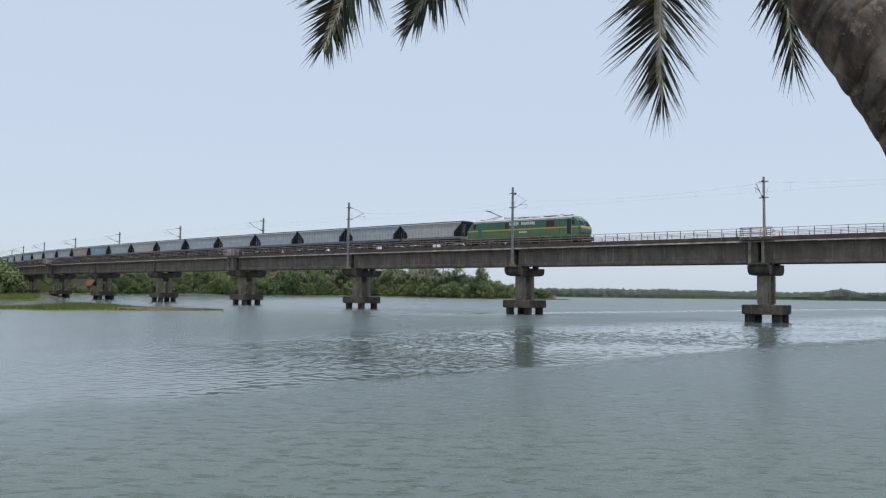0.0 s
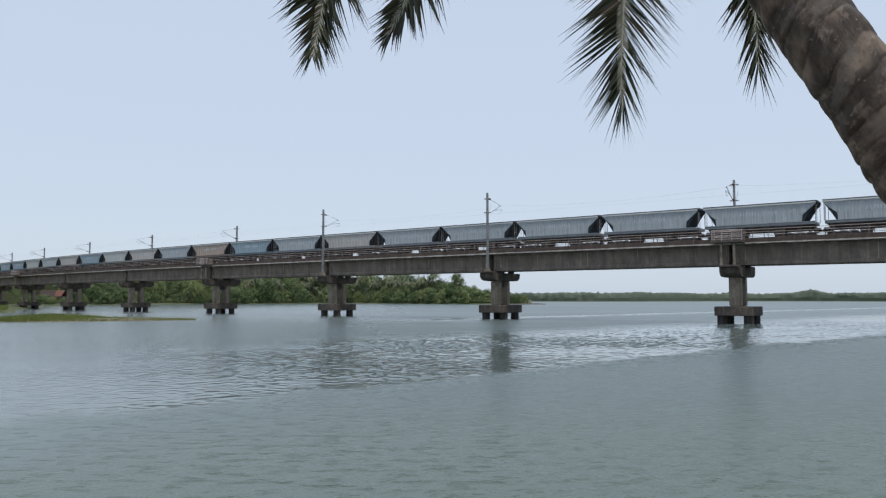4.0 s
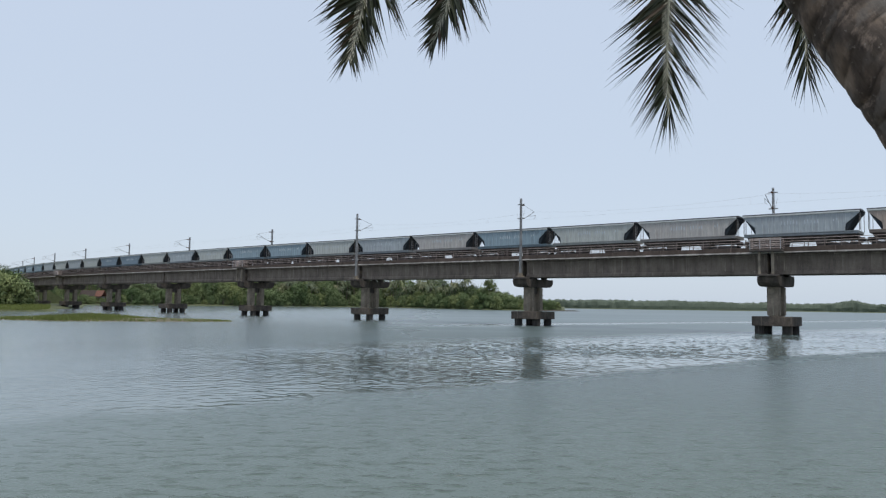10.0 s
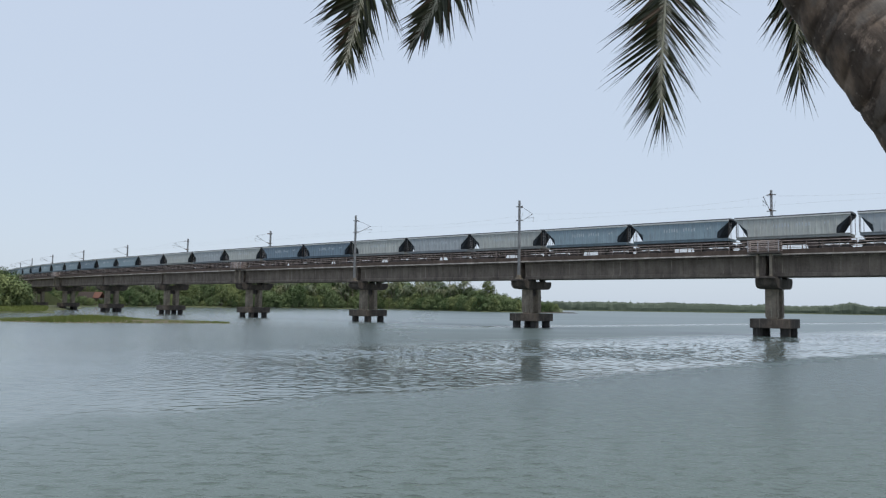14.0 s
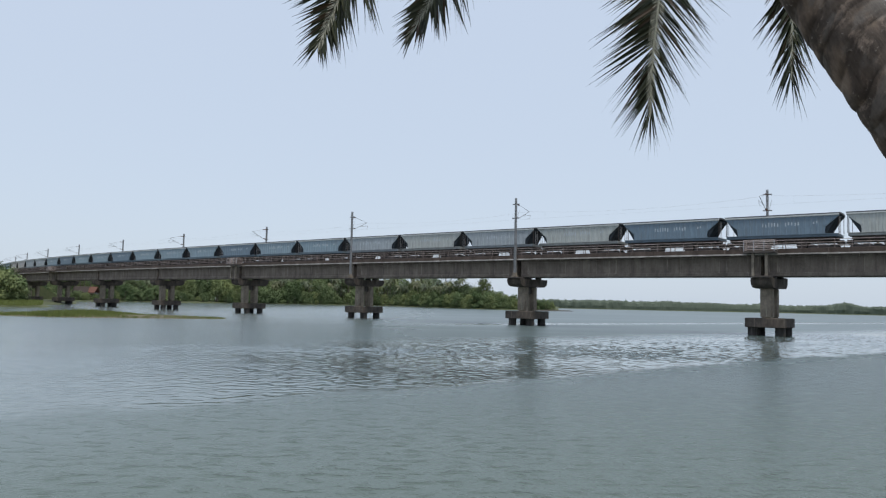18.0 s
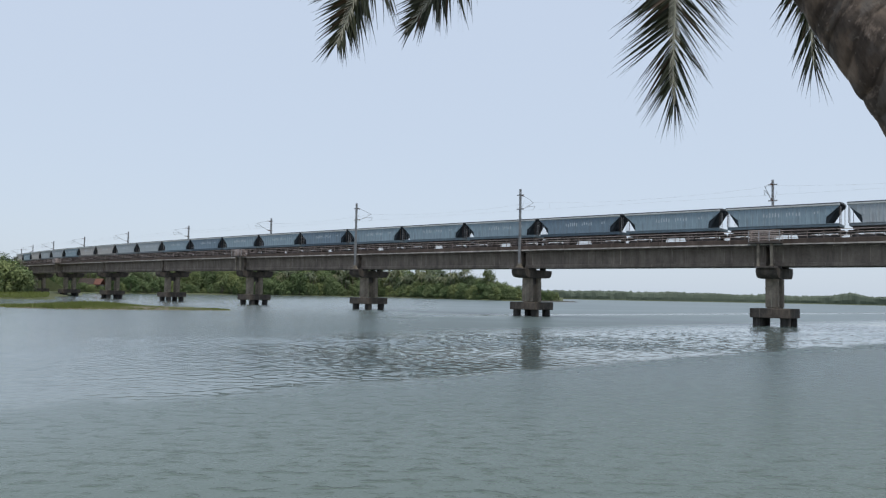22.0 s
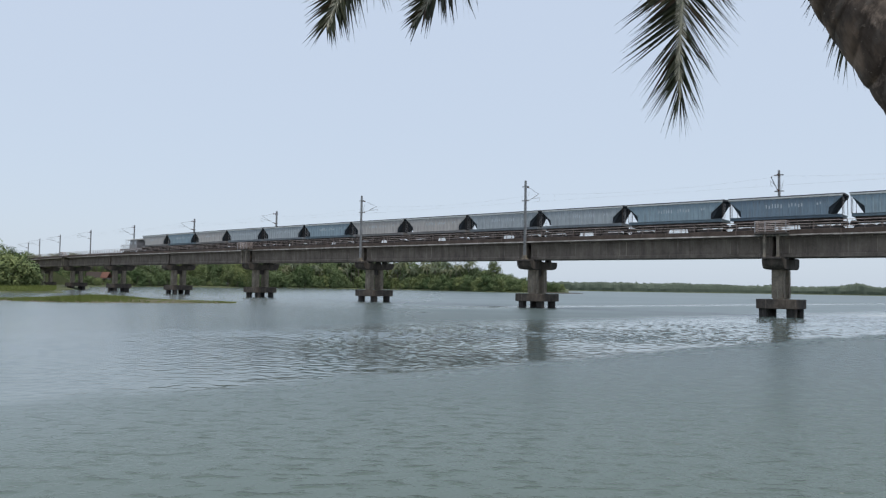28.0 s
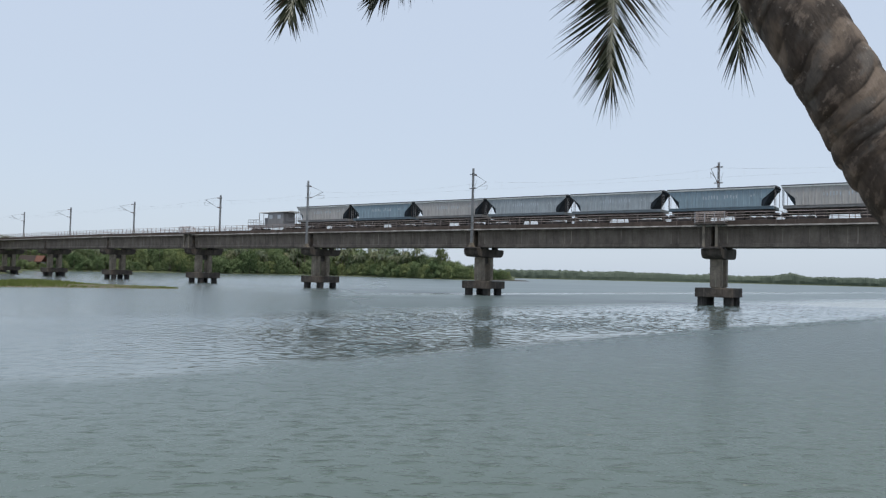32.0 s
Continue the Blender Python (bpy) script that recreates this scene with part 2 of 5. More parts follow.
# ---------------------------------------------------------------- water and land
def water_material():
    m, nt, b = material("estuary_water", 0.06, 0, 0.5)
    b.inputs["IOR"].default_value = 1.33

    def calc(op, a, b=0.0):
        n = nt.nodes.new("ShaderNodeMath")
        n.operation = op
        for sock, val in zip(n.inputs, (a, b)):
            if isinstance(val, (int, float)):
                sock.default_value = val
            else:
                nt.links.new(val, sock)
        return n.outputs[0]

    def level(fac, *stops):
        return ramp(nt, fac, [(p, (v, v, v)) for p, v in stops])

    silt = noise_tex(nt, coords(nt, "Object", (0.02, 0.05, 1)), 1.0, 4)
    body = ramp(nt, silt, ((0.3, (0.076, 0.106, 0.107)), (0.7, (0.096, 0.126, 0.128))))
    geo = nt.nodes.new("ShaderNodeNewGeometry")
    sep = nt.nodes.new("ShaderNodeSeparateXYZ")
    nt.links.new(geo.outputs["Position"], sep.inputs[0])
    X, Y = sep.outputs["X"], sep.outputs["Y"]

    def still(scale, detail=3, dist=0.4):
        mp = nt.nodes.new("ShaderNodeMapping")
        mp.inputs["Scale"].default_value = scale
        nt.links.new(geo.outputs["Position"], mp.inputs[0])
        return noise_tex(nt, mp.outputs[0], 1.0, detail, 0.55, dist)
    wob = still((0.07, 0.11, 1))
    fray = still((0.45, 0.3, 1))
    # a breezy lane lies beyond a slanting edge; e: metres past that edge
    e = calc('SUBTRACT', calc('SUBTRACT', Y, 24.6), calc('MULTIPLY', X, 0.87))
    e = calc('ADD', e, calc('MULTIPLY', calc('SUBTRACT', wob, 0.5), 5.0))
    e = calc('ADD', e, calc('MULTIPLY', calc('SUBTRACT', fray, 0.5), 4.5))
    e01 = calc('ADD', calc('MULTIPLY', e, 0.01), 0.2)
    band = level(e01, (0.19, 0.0), (0.215, 1.0), (0.42, 0.85), (0.56, 0.12))
    near = level(e01, (0.185, 1.0), (0.205, 0.0))
    steep_tint = level(calc('MULTIPLY', Y, 0.02), (0.2, 1.0), (0.6, 0.0))
    # the breeze dies away over the lee of the left bank
    lee = level(calc('ADD', calc('MULTIPLY', calc('ADD', X, calc('MULTIPLY', wob, 10.0)), 0.025), 0.735), (0.34, 0.1), (0.72, 1.0))
    sky_tint = calc('MULTIPLY', calc('SUBTRACT', 1.0, lee), 0.9)
    body = mix(nt, sky_tint, body, (0.15, 0.182, 0.19))                                           # paler colour on the left in place of reflected sky
    nt.links.new(mix(nt, calc('MULTIPLY', steep_tint, calc('SUBTRACT', 1.0, sky_tint)), body, (0.082, 0.111, 0.092)), b.inputs["Base Color"])       # greener close by: weaker sky reflection at steep view, put into the colour
    band = calc('MULTIPLY', band, lee)
    lull = calc('MULTIPLY', calc('SUBTRACT', 1.0, lee), level(calc('MULTIPLY', Y, 0.01), (0.45, 1.0), (0.75, 0.0)))
    near = calc('MAXIMUM', near, lull)
    calm = level(calc('ADD', calc('MULTIPLY', calc('ADD', X, calc('MULTIPLY', wob, 6.0)), 0.04), 0.5), (0.22, 0.4), (0.62, 1.0))
    gust = level(still((0.05, 0.14, 1), 3), (0.36, 0.65), (0.6, 1.0))
    # waves: short-crested ripples in the lane, a fine chop before it, sparse wavelets close by
    w_fine = noise_tex(nt, coords(nt, "Object", (4.2, 2.2, 1), (0, 0, radians(4))), 1.0, 3, 0.6, 0.2)
    w_chop = noise_tex(nt, coords(nt, "Object", (4.5, 4.0, 1), (0, 0, radians(-8))), 1.0, 2, 0.6, 0.3)
    w_dash = noise_tex(nt, coords(nt, "Object", (1.9, 4.0, 1), (0, 0, radians(6))), 1.0, 2, 0.5, 0.3)
    w_dash = calc('POWER', calc('MAXIMUM', calc('SUBTRACT', w_dash, 0.53), 0.0), 1.5)
    close = level(calc('MULTIPLY', Y, 0.02), (0.2, 0.9), (0.5, 0.6), (0.9, 0.5))
    lane = calc('MULTIPLY', w_fine, 0.006)
    h = calc('MULTIPLY', lane, calc('MULTIPLY', band, gust))
    h = calc('ADD', h, calc('MULTIPLY', calc('MULTIPLY', w_chop, 0.02), calc('MULTIPLY', near, calm)))
    h = calc('ADD', h, calc('MULTIPLY', calc('MULTIPLY', w_dash, 0.5), calc('MULTIPLY', calc('MULTIPLY', near, calm), close)))
    open_water = calc('MULTIPLY', calc('SUBTRACT', 1.0, near), calc('SUBTRACT', 1.0, band))
    w_open = noise_tex(nt, coords(nt, "Object", (0.8, 0.3, 1), (0, 0, radians(5))), 1.0, 4, 0.65, 0.2)
    h = calc('ADD', h, calc('MULTIPLY', calc('MULTIPLY', w_open, 0.07), open_water))
    # a slick and a pale streak near the piers, rougher open water farther out
    far = level(calc('ADD', calc('MULTIPLY', X, 0.006), 0.5), (0.12, 0.14), (0.42, 0.27), (0.6, 0.42), (0.9, 0.38))
    streak = level(e01, (0.86, 0.0), (0.905, 1.0), (0.925, 1.0), (0.97, 0.0))
    streak = calc('MULTIPLY', streak, level(calc('ADD', calc('MULTIPLY', X, 0.02), 0.5), (0.45, 0.0), (0.6, 1.0)))
    lanes = level(still((0.006, 0.05, 1), 4), (0.4, 0.0), (0.62, 0.2))
    far = mix(nt, lanes, far, (0.2, 0.2, 0.2))
    far = mix(nt, streak, far, (0.06, 0.06, 0.06))
    rough = mix(nt, band, far, (0.03, 0.03, 0.03))
    rough = mix(nt, near, rough, (0.27, 0.27, 0.27))
    rough = mix(nt, lull, rough, (0.16, 0.16, 0.16))
    nt.links.new(rough, b.inputs["Roughness"])
    bump(nt, b, h, 1.0, 1.0)
    return m


def build_water():
    """One wide sheet; the breezy lane on it is raised in short steep ripples."""
    verts, faces = [(0, 0, 0)], []
    for k in range(64):
        verts.append((4600 * math.cos(k * math.tau / 64), 4600 * math.sin(k * math.tau / 64), 0))
    for k in range(64):
        faces.append((0, 1 + k, 1 + (k + 1) % 64))
    t, n = Vector((0.754, 0.656)), Vector((-0.656, 0.754))
    step, nu, nv = 0.1, 1270, 340
    base = len(verts)
    for i in range(nu):
        for j in range(nv):
            u, v = -42 + i * step, -5.5 + j * step
            x, y = 0.0 + t.x * u + n.x * v, 24.6 + t.y * u + n.y * v
            e = v / 0.754 + 2.2 * noise.noise((x * 0.45, y * 0.3, 2)) + 2.5 * noise.noise((x * 0.08, y * 0.11, 4))
            amp = min(1.0, max(0.0, (e + 4.6) / 3.6)) * min(1.0, max(0.0, (37 - e) / 14))
            amp *= min(1.0, max(0.0, (x + 30 + 5 * noise.noise((x * 0.1, y * 0.1, 8))) / 16)) * (0.75 + 0.5 * noise.noise((x * 0.06, y * 0.15, 1)))
            f = min(1.0, max(0.0, (y - 28) / 16))
            w = f and noise.noise((x * 1.9, y * 2.6, 0.0)) + 0.5 * noise.noise((x * 3.0, y * 3.9, 3.0))
            g = (1 - f) and noise.noise((x * 2.3, y * 4.0, 0.0)) + 0.5 * noise.noise((x * 3.6, y * 5.4, 3.0))
            w = 0.5 + 0.5 * w * f + 0.32 * g * (1 - f)
            verts.append((x, y, -0.012 + max(0.0, amp) * (0.02 + (0.05 + 0.024 * f) * max(0.0, w) ** 1.4)))
    for i in range(nu - 1):
        for j in range(nv - 1):
            a = base + i * nv + j
            faces.append((a, a + nv, a + nv + 1, a + 1))
    me = bpy.data.meshes.new("water")
    me.from_pydata(verts, [], faces)
    me.polygons.foreach_set("use_smooth", [True] * len(me.polygons))
    me.materials.append(water_material())
    return tagged(new("water", me), "wide grey-green rippled estuary water under haze", "water", kind="structure")


water = build_water()


# ---------------------------------------------------------------- bridge
def build_pier(m, near_seat=False, far_seat=False):
    """Twin columns on a piled footing under a hammerhead cap beam with rounded ends."""
    th = thing("bridge_pier", m)
    for y in (-1.03, 1.03):
        bm = bmesh.new()
        box(bm, -0.62, 0.62, -0.5, 0.5, 1.915, 5.2)
        bevelled(bm, 0.12, 2)
        for z in (2.9, 4.05):                       # construction joints
            box(bm, -0.632, 0.632, -0.512, 0.512, z, z + 0.05)
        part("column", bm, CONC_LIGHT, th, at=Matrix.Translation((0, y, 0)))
    bm = bmesh.new()
    half = [(1.5, 5.12), (2.6, 5.18), (3.02, 5.32), (3.27, 5.55), (3.36, 5.82), (3.36, 6.19)]
    prism(bm, half + [(-u, v) for u, v in half[::-1]], 0, -1.08, 1.08)
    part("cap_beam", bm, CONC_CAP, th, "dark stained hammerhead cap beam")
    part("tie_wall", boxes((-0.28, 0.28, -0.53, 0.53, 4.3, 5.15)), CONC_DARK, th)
    for x in (-0.75, 0.75):
        for y in (-1.55, 1.55):
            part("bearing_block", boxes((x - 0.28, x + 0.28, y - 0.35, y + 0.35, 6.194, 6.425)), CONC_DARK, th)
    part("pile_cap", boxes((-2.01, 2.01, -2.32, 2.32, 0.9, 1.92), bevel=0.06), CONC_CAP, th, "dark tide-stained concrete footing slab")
    for x in (-1.4, 1.4):
        for y in (-1.42, 1.42):
            bm = bmesh.new()
            tube(bm, (x, y, -4), (x, y, 0.895), 0.53, 0.53, 18)
            part("pile_shaft", bm, TIDE, th, "wet dark pile with a tide mark")
    for on, sgn in ((near_seat, -1), (far_seat, 1)):
        if on:
            y0, y1 = sorted((sgn * 2.25, sgn * 3.9))
            part("bed_block", boxes((-0.95, 0.95, y0, y1, 6.194, 6.4), bevel=0.03), CONC_DARK, th, "stained concrete bed block on the cap")
    return tagged(th, "weathered concrete bridge pier standing on piles in water", "bridge pier", "bridge piers")


TIDE = concrete("wet_pile_concrete", (0.035, 0.032, 0.03), (0.075, 0.068, 0.062), (0.02, 0.02, 0.018), 0.7)


def build_span(m):
    th = thing("bridge_span", m)
    h = SPAN / 2
    for y in (-1.55, 1.55):
        bm = bmesh.new()
        lo, hi = GIRDER_Z, SLAB_Z
        out = [(-0.64, lo), (0.64, lo), (0.64, lo + 0.3), (0.52, lo + 0.42), (0.52, hi - 0.3), (0.64, hi - 0.18), (0.64, hi), (-0.64, hi), (-0.64, hi - 0.18),
               (-0.52, hi - 0.3), (-0.52, lo + 0.42), (-0.64, lo + 0.3)]
        prism(bm, [(u + y, v) for u, v in out], 0, -h + 0.32, h - 0.32)
        for x in (-12.4, -8.3, -4.1, 0.0, 4.1, 8.3, 12.4):       # web stiffeners
            for sg in (-1, 1):
                y0, y1 = sorted((y + sg * 0.5, y + sg * 0.535))
                box(bm, x - 0.14, x + 0.14, y0, y1, lo + 0.3, hi - 0.2)
        part("girder", bm, CONC, th)
    for x in (-h + 0.75, -h / 2, 0, h / 2, h - 0.75):
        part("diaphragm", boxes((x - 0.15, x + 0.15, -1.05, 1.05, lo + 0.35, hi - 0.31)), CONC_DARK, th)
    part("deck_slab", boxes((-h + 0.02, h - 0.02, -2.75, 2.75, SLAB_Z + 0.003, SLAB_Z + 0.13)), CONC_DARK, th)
    for sgn in (-1, 1):
        y0, y1 = sorted((sgn * 2.62, sgn * 2.9))
        part("kerb", boxes((-h + 0.03, h - 0.03, y0, y1, SLAB_Z + 0.133, KERB_Z), bevel=0.02), CONC_KERB, th)
        y0, y1 = sorted((sgn * 2.755, sgn * 3.0))
        rnd = random.Random(5 + sgn)
        x = -h + 0.03
        while x < h - 0.1:                                       # the ledge is chipped and uneven
            w = min(rnd.uniform(1.6, 4.2), h - 0.03 - x)
            d = rnd.choice((0.0, 0.0, 0.03, 0.07))
            yy0, yy1 = (y0 + d, y1) if sgn < 0 else (y0, y1 - d)
            part("drip_ledge", boxes((x, x + w, yy0, yy1, SLAB_Z - 0.03 + d * 0.5, SLAB_Z + 0.126)), LEDGE, th, "pale chipped drip ledge")
            x += w
    return tagged(th, "weathered concrete girder bridge span with dark run-off stains", "bridge span", "bridge spans")


CONC_KERB = concrete("sooty_kerb_concrete", (0.055, 0.042, 0.035), (0.13, 0.1, 0.085), (0.03, 0.024, 0.02), 0.6)
first_span = build_span(track(SPAN / 2))
for k in range(-20, 8):
    if k:
        copy_thing(first_span, track(SPAN * (k + 0.5)))

NEAR_MAST, FAR_MAST, REFUGE = (1, 2), (0, 3, 4, 5, 6, 7), (0, 3, 6)
plain_pier = None
for k in range(-20, 9):
    near, far = k in NEAR_MAST or k in REFUGE, k in FAR_MAST
    if near or far:
        build_pier(track(SPAN * k), near, far)
    elif plain_pier is None:
        plain_pier = build_pier(track(SPAN * k), False, True)
    else:
        copy_thing(plain_pier, track(SPAN * k))


# ---------------------------------------------------------------- railings, refuges
POST_MESH = mesh_of("post", boxes((-0.035, 0.035, -0.035, 0.035, KERB_Z - 0.003, HAND_Z)), POSTPAINT)
_bm = bmesh.new()
tube(_bm, (-SPAN / 2, 0, 0), (SPAN / 2, 0, 0), 0.03, 0.03, 6)
RAIL_MESH = mesh_of("rail", _bm, SUNLIT_RAIL)


def build_railing(s, sgn):
    th = thing("bridge_railing", track(s) @ Matrix.Translation((0, sgn * 2.76, 0)))
    for i in range(20):
        part("post", POST_MESH, None, th, at=Matrix.Translation((-SPAN / 2 + (i + 0.5) * SPAN / 20, 0, 0)))
    for z in (HAND_Z, HAND_Z - 0.3, HAND_Z - 0.58):
        part("rail", RAIL_MESH, None, th, at=Matrix.Translation((0, 0, z)))
    return tagged(th, "dull steel pipe railing on the bridge kerb", "railing", "bridge railings")


for k in range(-1, 8):
    for sgn in (-1, 1):
        build_railing(SPAN * (k + 0.5), sgn)
_bm = bmesh.new()
for i in range(20):
    x = -SPAN / 2 + (i + 0.5) * SPAN / 20
    box(_bm, x - 0.035, x + 0.035, -0.035, 0.035, KERB_Z, HAND_Z)
for z in (HAND_Z, HAND_Z - 0.3, HAND_Z - 0.58):
    tube(_bm, (-SPAN / 2, 0, z), (SPAN / 2, 0, z), 0.03, 0.03, 5)
far_rail = mesh_of("bridge_railing", _bm, SUNLIT_RAIL)
for k in range(-20, -1):
    for sgn in (-1, 1):
        ob = new("bridge_railing", far_rail)
        ob.matrix_basis = track(SPAN * (k + 0.5)) @ Matrix.Translation((0, sgn * 2.76, 0))
        tagged(ob, "dull steel pipe railing on the bridge kerb", "railing", "bridge railings")


def build_refuge(s):
    """A trolley refuge: a slab on two struts beside the track, fenced with close rails."""
    th = thing("trolley_refuge", track(s))
    part("platform", boxes((-1.62, 1.62, -4.25, -3.01, 8.78, 8.98), bevel=0.02), CONC_DARK, th)
    for x in (-0.72, 0.62):
        part("strut", boxes((x - 0.14, x + 0.14, -3.8, -3.5, 6.405, 8.777), bevel=0.02), CONC_LIGHT, th, "pale concrete strut")
    for x in (-1.54, -0.52, 0.52, 1.54):
        part("post", boxes((x - 0.04, x + 0.04, -4.22, -4.14, 8.983, 10.14)), GALV, th)
    for z in (9.14, 9.34, 9.54, 9.74, 9.94, 10.12):
        bm = bmesh.new()
        tube(bm, (-1.57, -4.18, z), (1.57, -4.18, z), 0.045, 0.045, 6)
        for x in (-1.57, 1.57):
            tube(bm, (x, -4.18, z), (x, -2.92, z), 0.04, 0.04, 6)
        part("rail", bm, SUNLIT_RAIL, th)
    return tagged(th, "concrete trolley refuge with close steel rails beside track", "refuge platform", "trolley refuges")


for k in REFUGE:
    build_refuge(SPAN * k)


# ---------------------------------------------------------------- overhead line
def build_mast(s, near, top=16.6):
    """A tapered steel mast with a cantilever over the track."""
    sgn = -1 if near else 1
    y = sgn * 3.3
    th = thing("catenary_mast", track(s))
    bm = bmesh.new()
    for dx in (-0.1, 0.1):                                  # two channels with battens
        a = [(dx - 0.045, -0.15), (dx + 0.045, -0.15), (dx + 0.045, 0.15), (dx - 0.045, 0.15)]
        lo = [bm.verts.new((u, v + y, 6.5)) for u, v in a]
        hi = [bm.verts.new((u * 0.72, v * 0.8 + y, top)) for u, v in a]
        for i in range(4):
            bm.faces.new((lo[i], lo[(i + 1) % 4], hi[(i + 1) % 4], hi[i]))
        bm.faces.new(hi)
    z = 6.7
    while z < top - 0.2:
        box(bm, -0.1, 0.1, y - 0.14, y - 0.11, z, z + 0.3)
        box(bm, -0.1, 0.1, y + 0.11, y + 0.14, z, z + 0.3)
        z += 0.5
    part("mast_column", bm, MASTSTEEL, th)
    part("base", boxes((-0.35, 0.35, y - 0.35, y + 0.35, 6.404, 6.56), (-0.22, 0.22, y - 0.25, y + 0.25, 6.56, 6.95), bevel=0.03), CONC_LIGHT, th)
    for z in (15.98, 14.12):
        part("cross_arm", boxes((-0.5, 0.5, y - 0.06, y + 0.06, z, z + 0.12)), MASTSTEEL, th)
    d = -sgn
    bm = bmesh.new()
    tube(bm, (0, y + d * 0.85, 14.3), (0, y + d * 3.3, 15.42), 0.035, 0.035, 6)          # bracket tube
    tube(bm, (0, y + d * 0.85, 16.0), (0, y + d * 3.35, 15.4), 0.024, 0.024, 6)          # stay
    tube(bm, (0, y + d * 1.5, 14.6), (0, y + d * 3.6, 14.95), 0.026, 0.026, 6)           # registration tube
    tube(bm, (0, y + d * 2.2, 14.72), (0, y + d * 2.5, 15.05), 0.015, 0.015, 5)
    tube(bm, (0, y + d * 3.6, 14.95), (0, y + d * 3.35, 14.42), 0.018, 0.018, 6)         # steady arm
    tube(bm, (0, y + d * 3.35, 14.42), (0, y + d * 2.8, 14.4), 0.016, 0.016, 6)
    part("cantilever", bm, MASTSTEEL, th)
    bm = bmesh.new()
    tube(bm, (0.2, y, 14.2), (0.5, y + d * 0.15, 15.3), 0.015, 0.015, 5)
    part("earth_rod", bm, MASTSTEEL, th)
    for z0, z1 in ((14.18, 14.3), (16.04, 16.0)):
        bm = bmesh.new()
        for i in range(5):
            f = 0.12 + i * 0.15
            p = (0, y + d * f, z0 + (z1 - z0) * f / 0.85)
            tube(bm, (p[0], p[1] - 0.025, p[2]), (p[0], p[1] + 0.025, p[2]), 0.09, 0.09, 8)
        tube(bm, (0, y, z0), (0, y + d * 0.87, z1), 0.03, 0.03, 6)
        part("insulator", bm, INSUL, th)
    return tagged(th, "grey steel catenary mast with cantilever arm beside track", "mast", "catenary masts")


for k in (-4, -3, -2, -1, 0, 1, 2, 3, 4, 5, 6, 7, 8):
    build_mast(SPAN * k + (-0.1 if k in NEAR_MAST else 1.0 if k == 0 else 0), k in NEAR_MAST, 16.85 if k in NEAR_MAST else 16.6)
build_mast(SPAN * 8.9, False, 16.2)
build_mast(SPAN * 9.7, True, 16.2)


def build_wires(k):
    """Catenary, contact wire and droppers of one bay."""
    th = thing("overhead_wire", track(SPAN * (k + 0.5)))
    n = 12
    def cat(x):
        return 15.42 - 0.6 * (1 - (2 * x / SPAN) ** 2)
    bm = bmesh.new()
    xs = [-SPAN / 2 + SPAN * i / n for i in range(n + 1)]
    prev = None
    for x in xs:
        ring = [bm.verts.new((x, 0.05 + 0.0055 * math.cos(i * math.pi / 2), cat(x) + 0.0055 * math.sin(i * math.pi / 2))) for i in range(4)]
        if prev:
            for i in range(4):
                bm.faces.new((prev[i], prev[(i + 1) % 4], ring[(i + 1) % 4], ring[i]))
        prev = ring
    part("catenary_wire", bm, WIRE, th)
    bm = bmesh.new()
    tube(bm, (-SPAN / 2, 0.05, 14.4), (SPAN / 2, 0.05, 14.4), 0.0055, 0.0055, 4)
    part("contact_wire", bm, WIRE, th)
    for x in xs[1:-1:2]:
        bm = bmesh.new()
        tube(bm, (x, 0.05, 14.4), (x, 0.05, cat(x)), 0.005, 0.005, 4)
        part("dropper", bm, WIRE, th)
    return tagged(th, "thin overhead catenary and contact wire above the track", "overhead wire", "overhead wires")


wire0 = build_wires(0)
for k in range(-5, 9):
    if k:
        copy_thing(wire0, track(SPAN * (k + 0.5)))


# ---------------------------------------------------------------- track
def build_track(s):
    th = thing("railway_track", track(s))
    for y in (-0.875, 0.875):
        bm = bmesh.new()
        z = RAIL_Z - 0.004
        prism(bm, [(y - 0.07, z - 0.16), (y + 0.07, z - 0.16), (y + 0.02, z - 0.13), (y + 0.02, z - 0.05), (y + 0.035, z - 0.04), (y + 0.035, z), (y - 0.035, z), (y - 0.035, z - 0.04), (y - 0.02, z - 0.05), (y - 0.02, z - 0.13)], 0, -SPAN / 2, SPAN / 2)
        part("rail", bm, RUST, th)
    part("channel_sleeper_bed", boxes((-SPAN / 2, SPAN / 2, -1.4, 1.4, RAIL_Z - 0.3, RAIL_Z - 0.166)), BALLAST, th)
    return tagged(th, "rusty steel rails on a dark ballast bed", "railway track", "track panels")


BALLAST = simple("ballast", (0.06, 0.055, 0.05), (0.16, 0.145, 0.13), 6, 0.95)
track0 = build_track(SPAN / 2)
for k in range(-20, 22):
    if k:
        copy_thing(track0, track(SPAN * (k + 0.5)))


# ---------------------------------------------------------------- train
def bogie(th, x, axles, wide=1.15, gap=2.0, r=0.5):
    """A truck with its wheels, under a vehicle at x."""
    ob = thing("bogie", Matrix.Translation((x, 0, 0)))
    ob.parent = th
    span = gap * (axles - 1) / 2
    bm = bmesh.new()
    for y in (-wide, wide):
        prism(bm, [(-span - 0.35, 0.42), (span + 0.35, 0.42), (span + 0.3, 0.62), (0.5, 0.85), (-0.5, 0.85), (-span - 0.3, 0.62)], 1, y - 0.09, y + 0.09)
    box(bm, -0.28, 0.28, -wide, wide, 0.5, 0.98)
    part("truck_frame", bm, SKIRT, ob)
    for i in range(axles):
        part("wheelset", wheelset_mesh(r), None, ob, at=Matrix.Translation((-span + i * gap, 0, r)))
    return ob


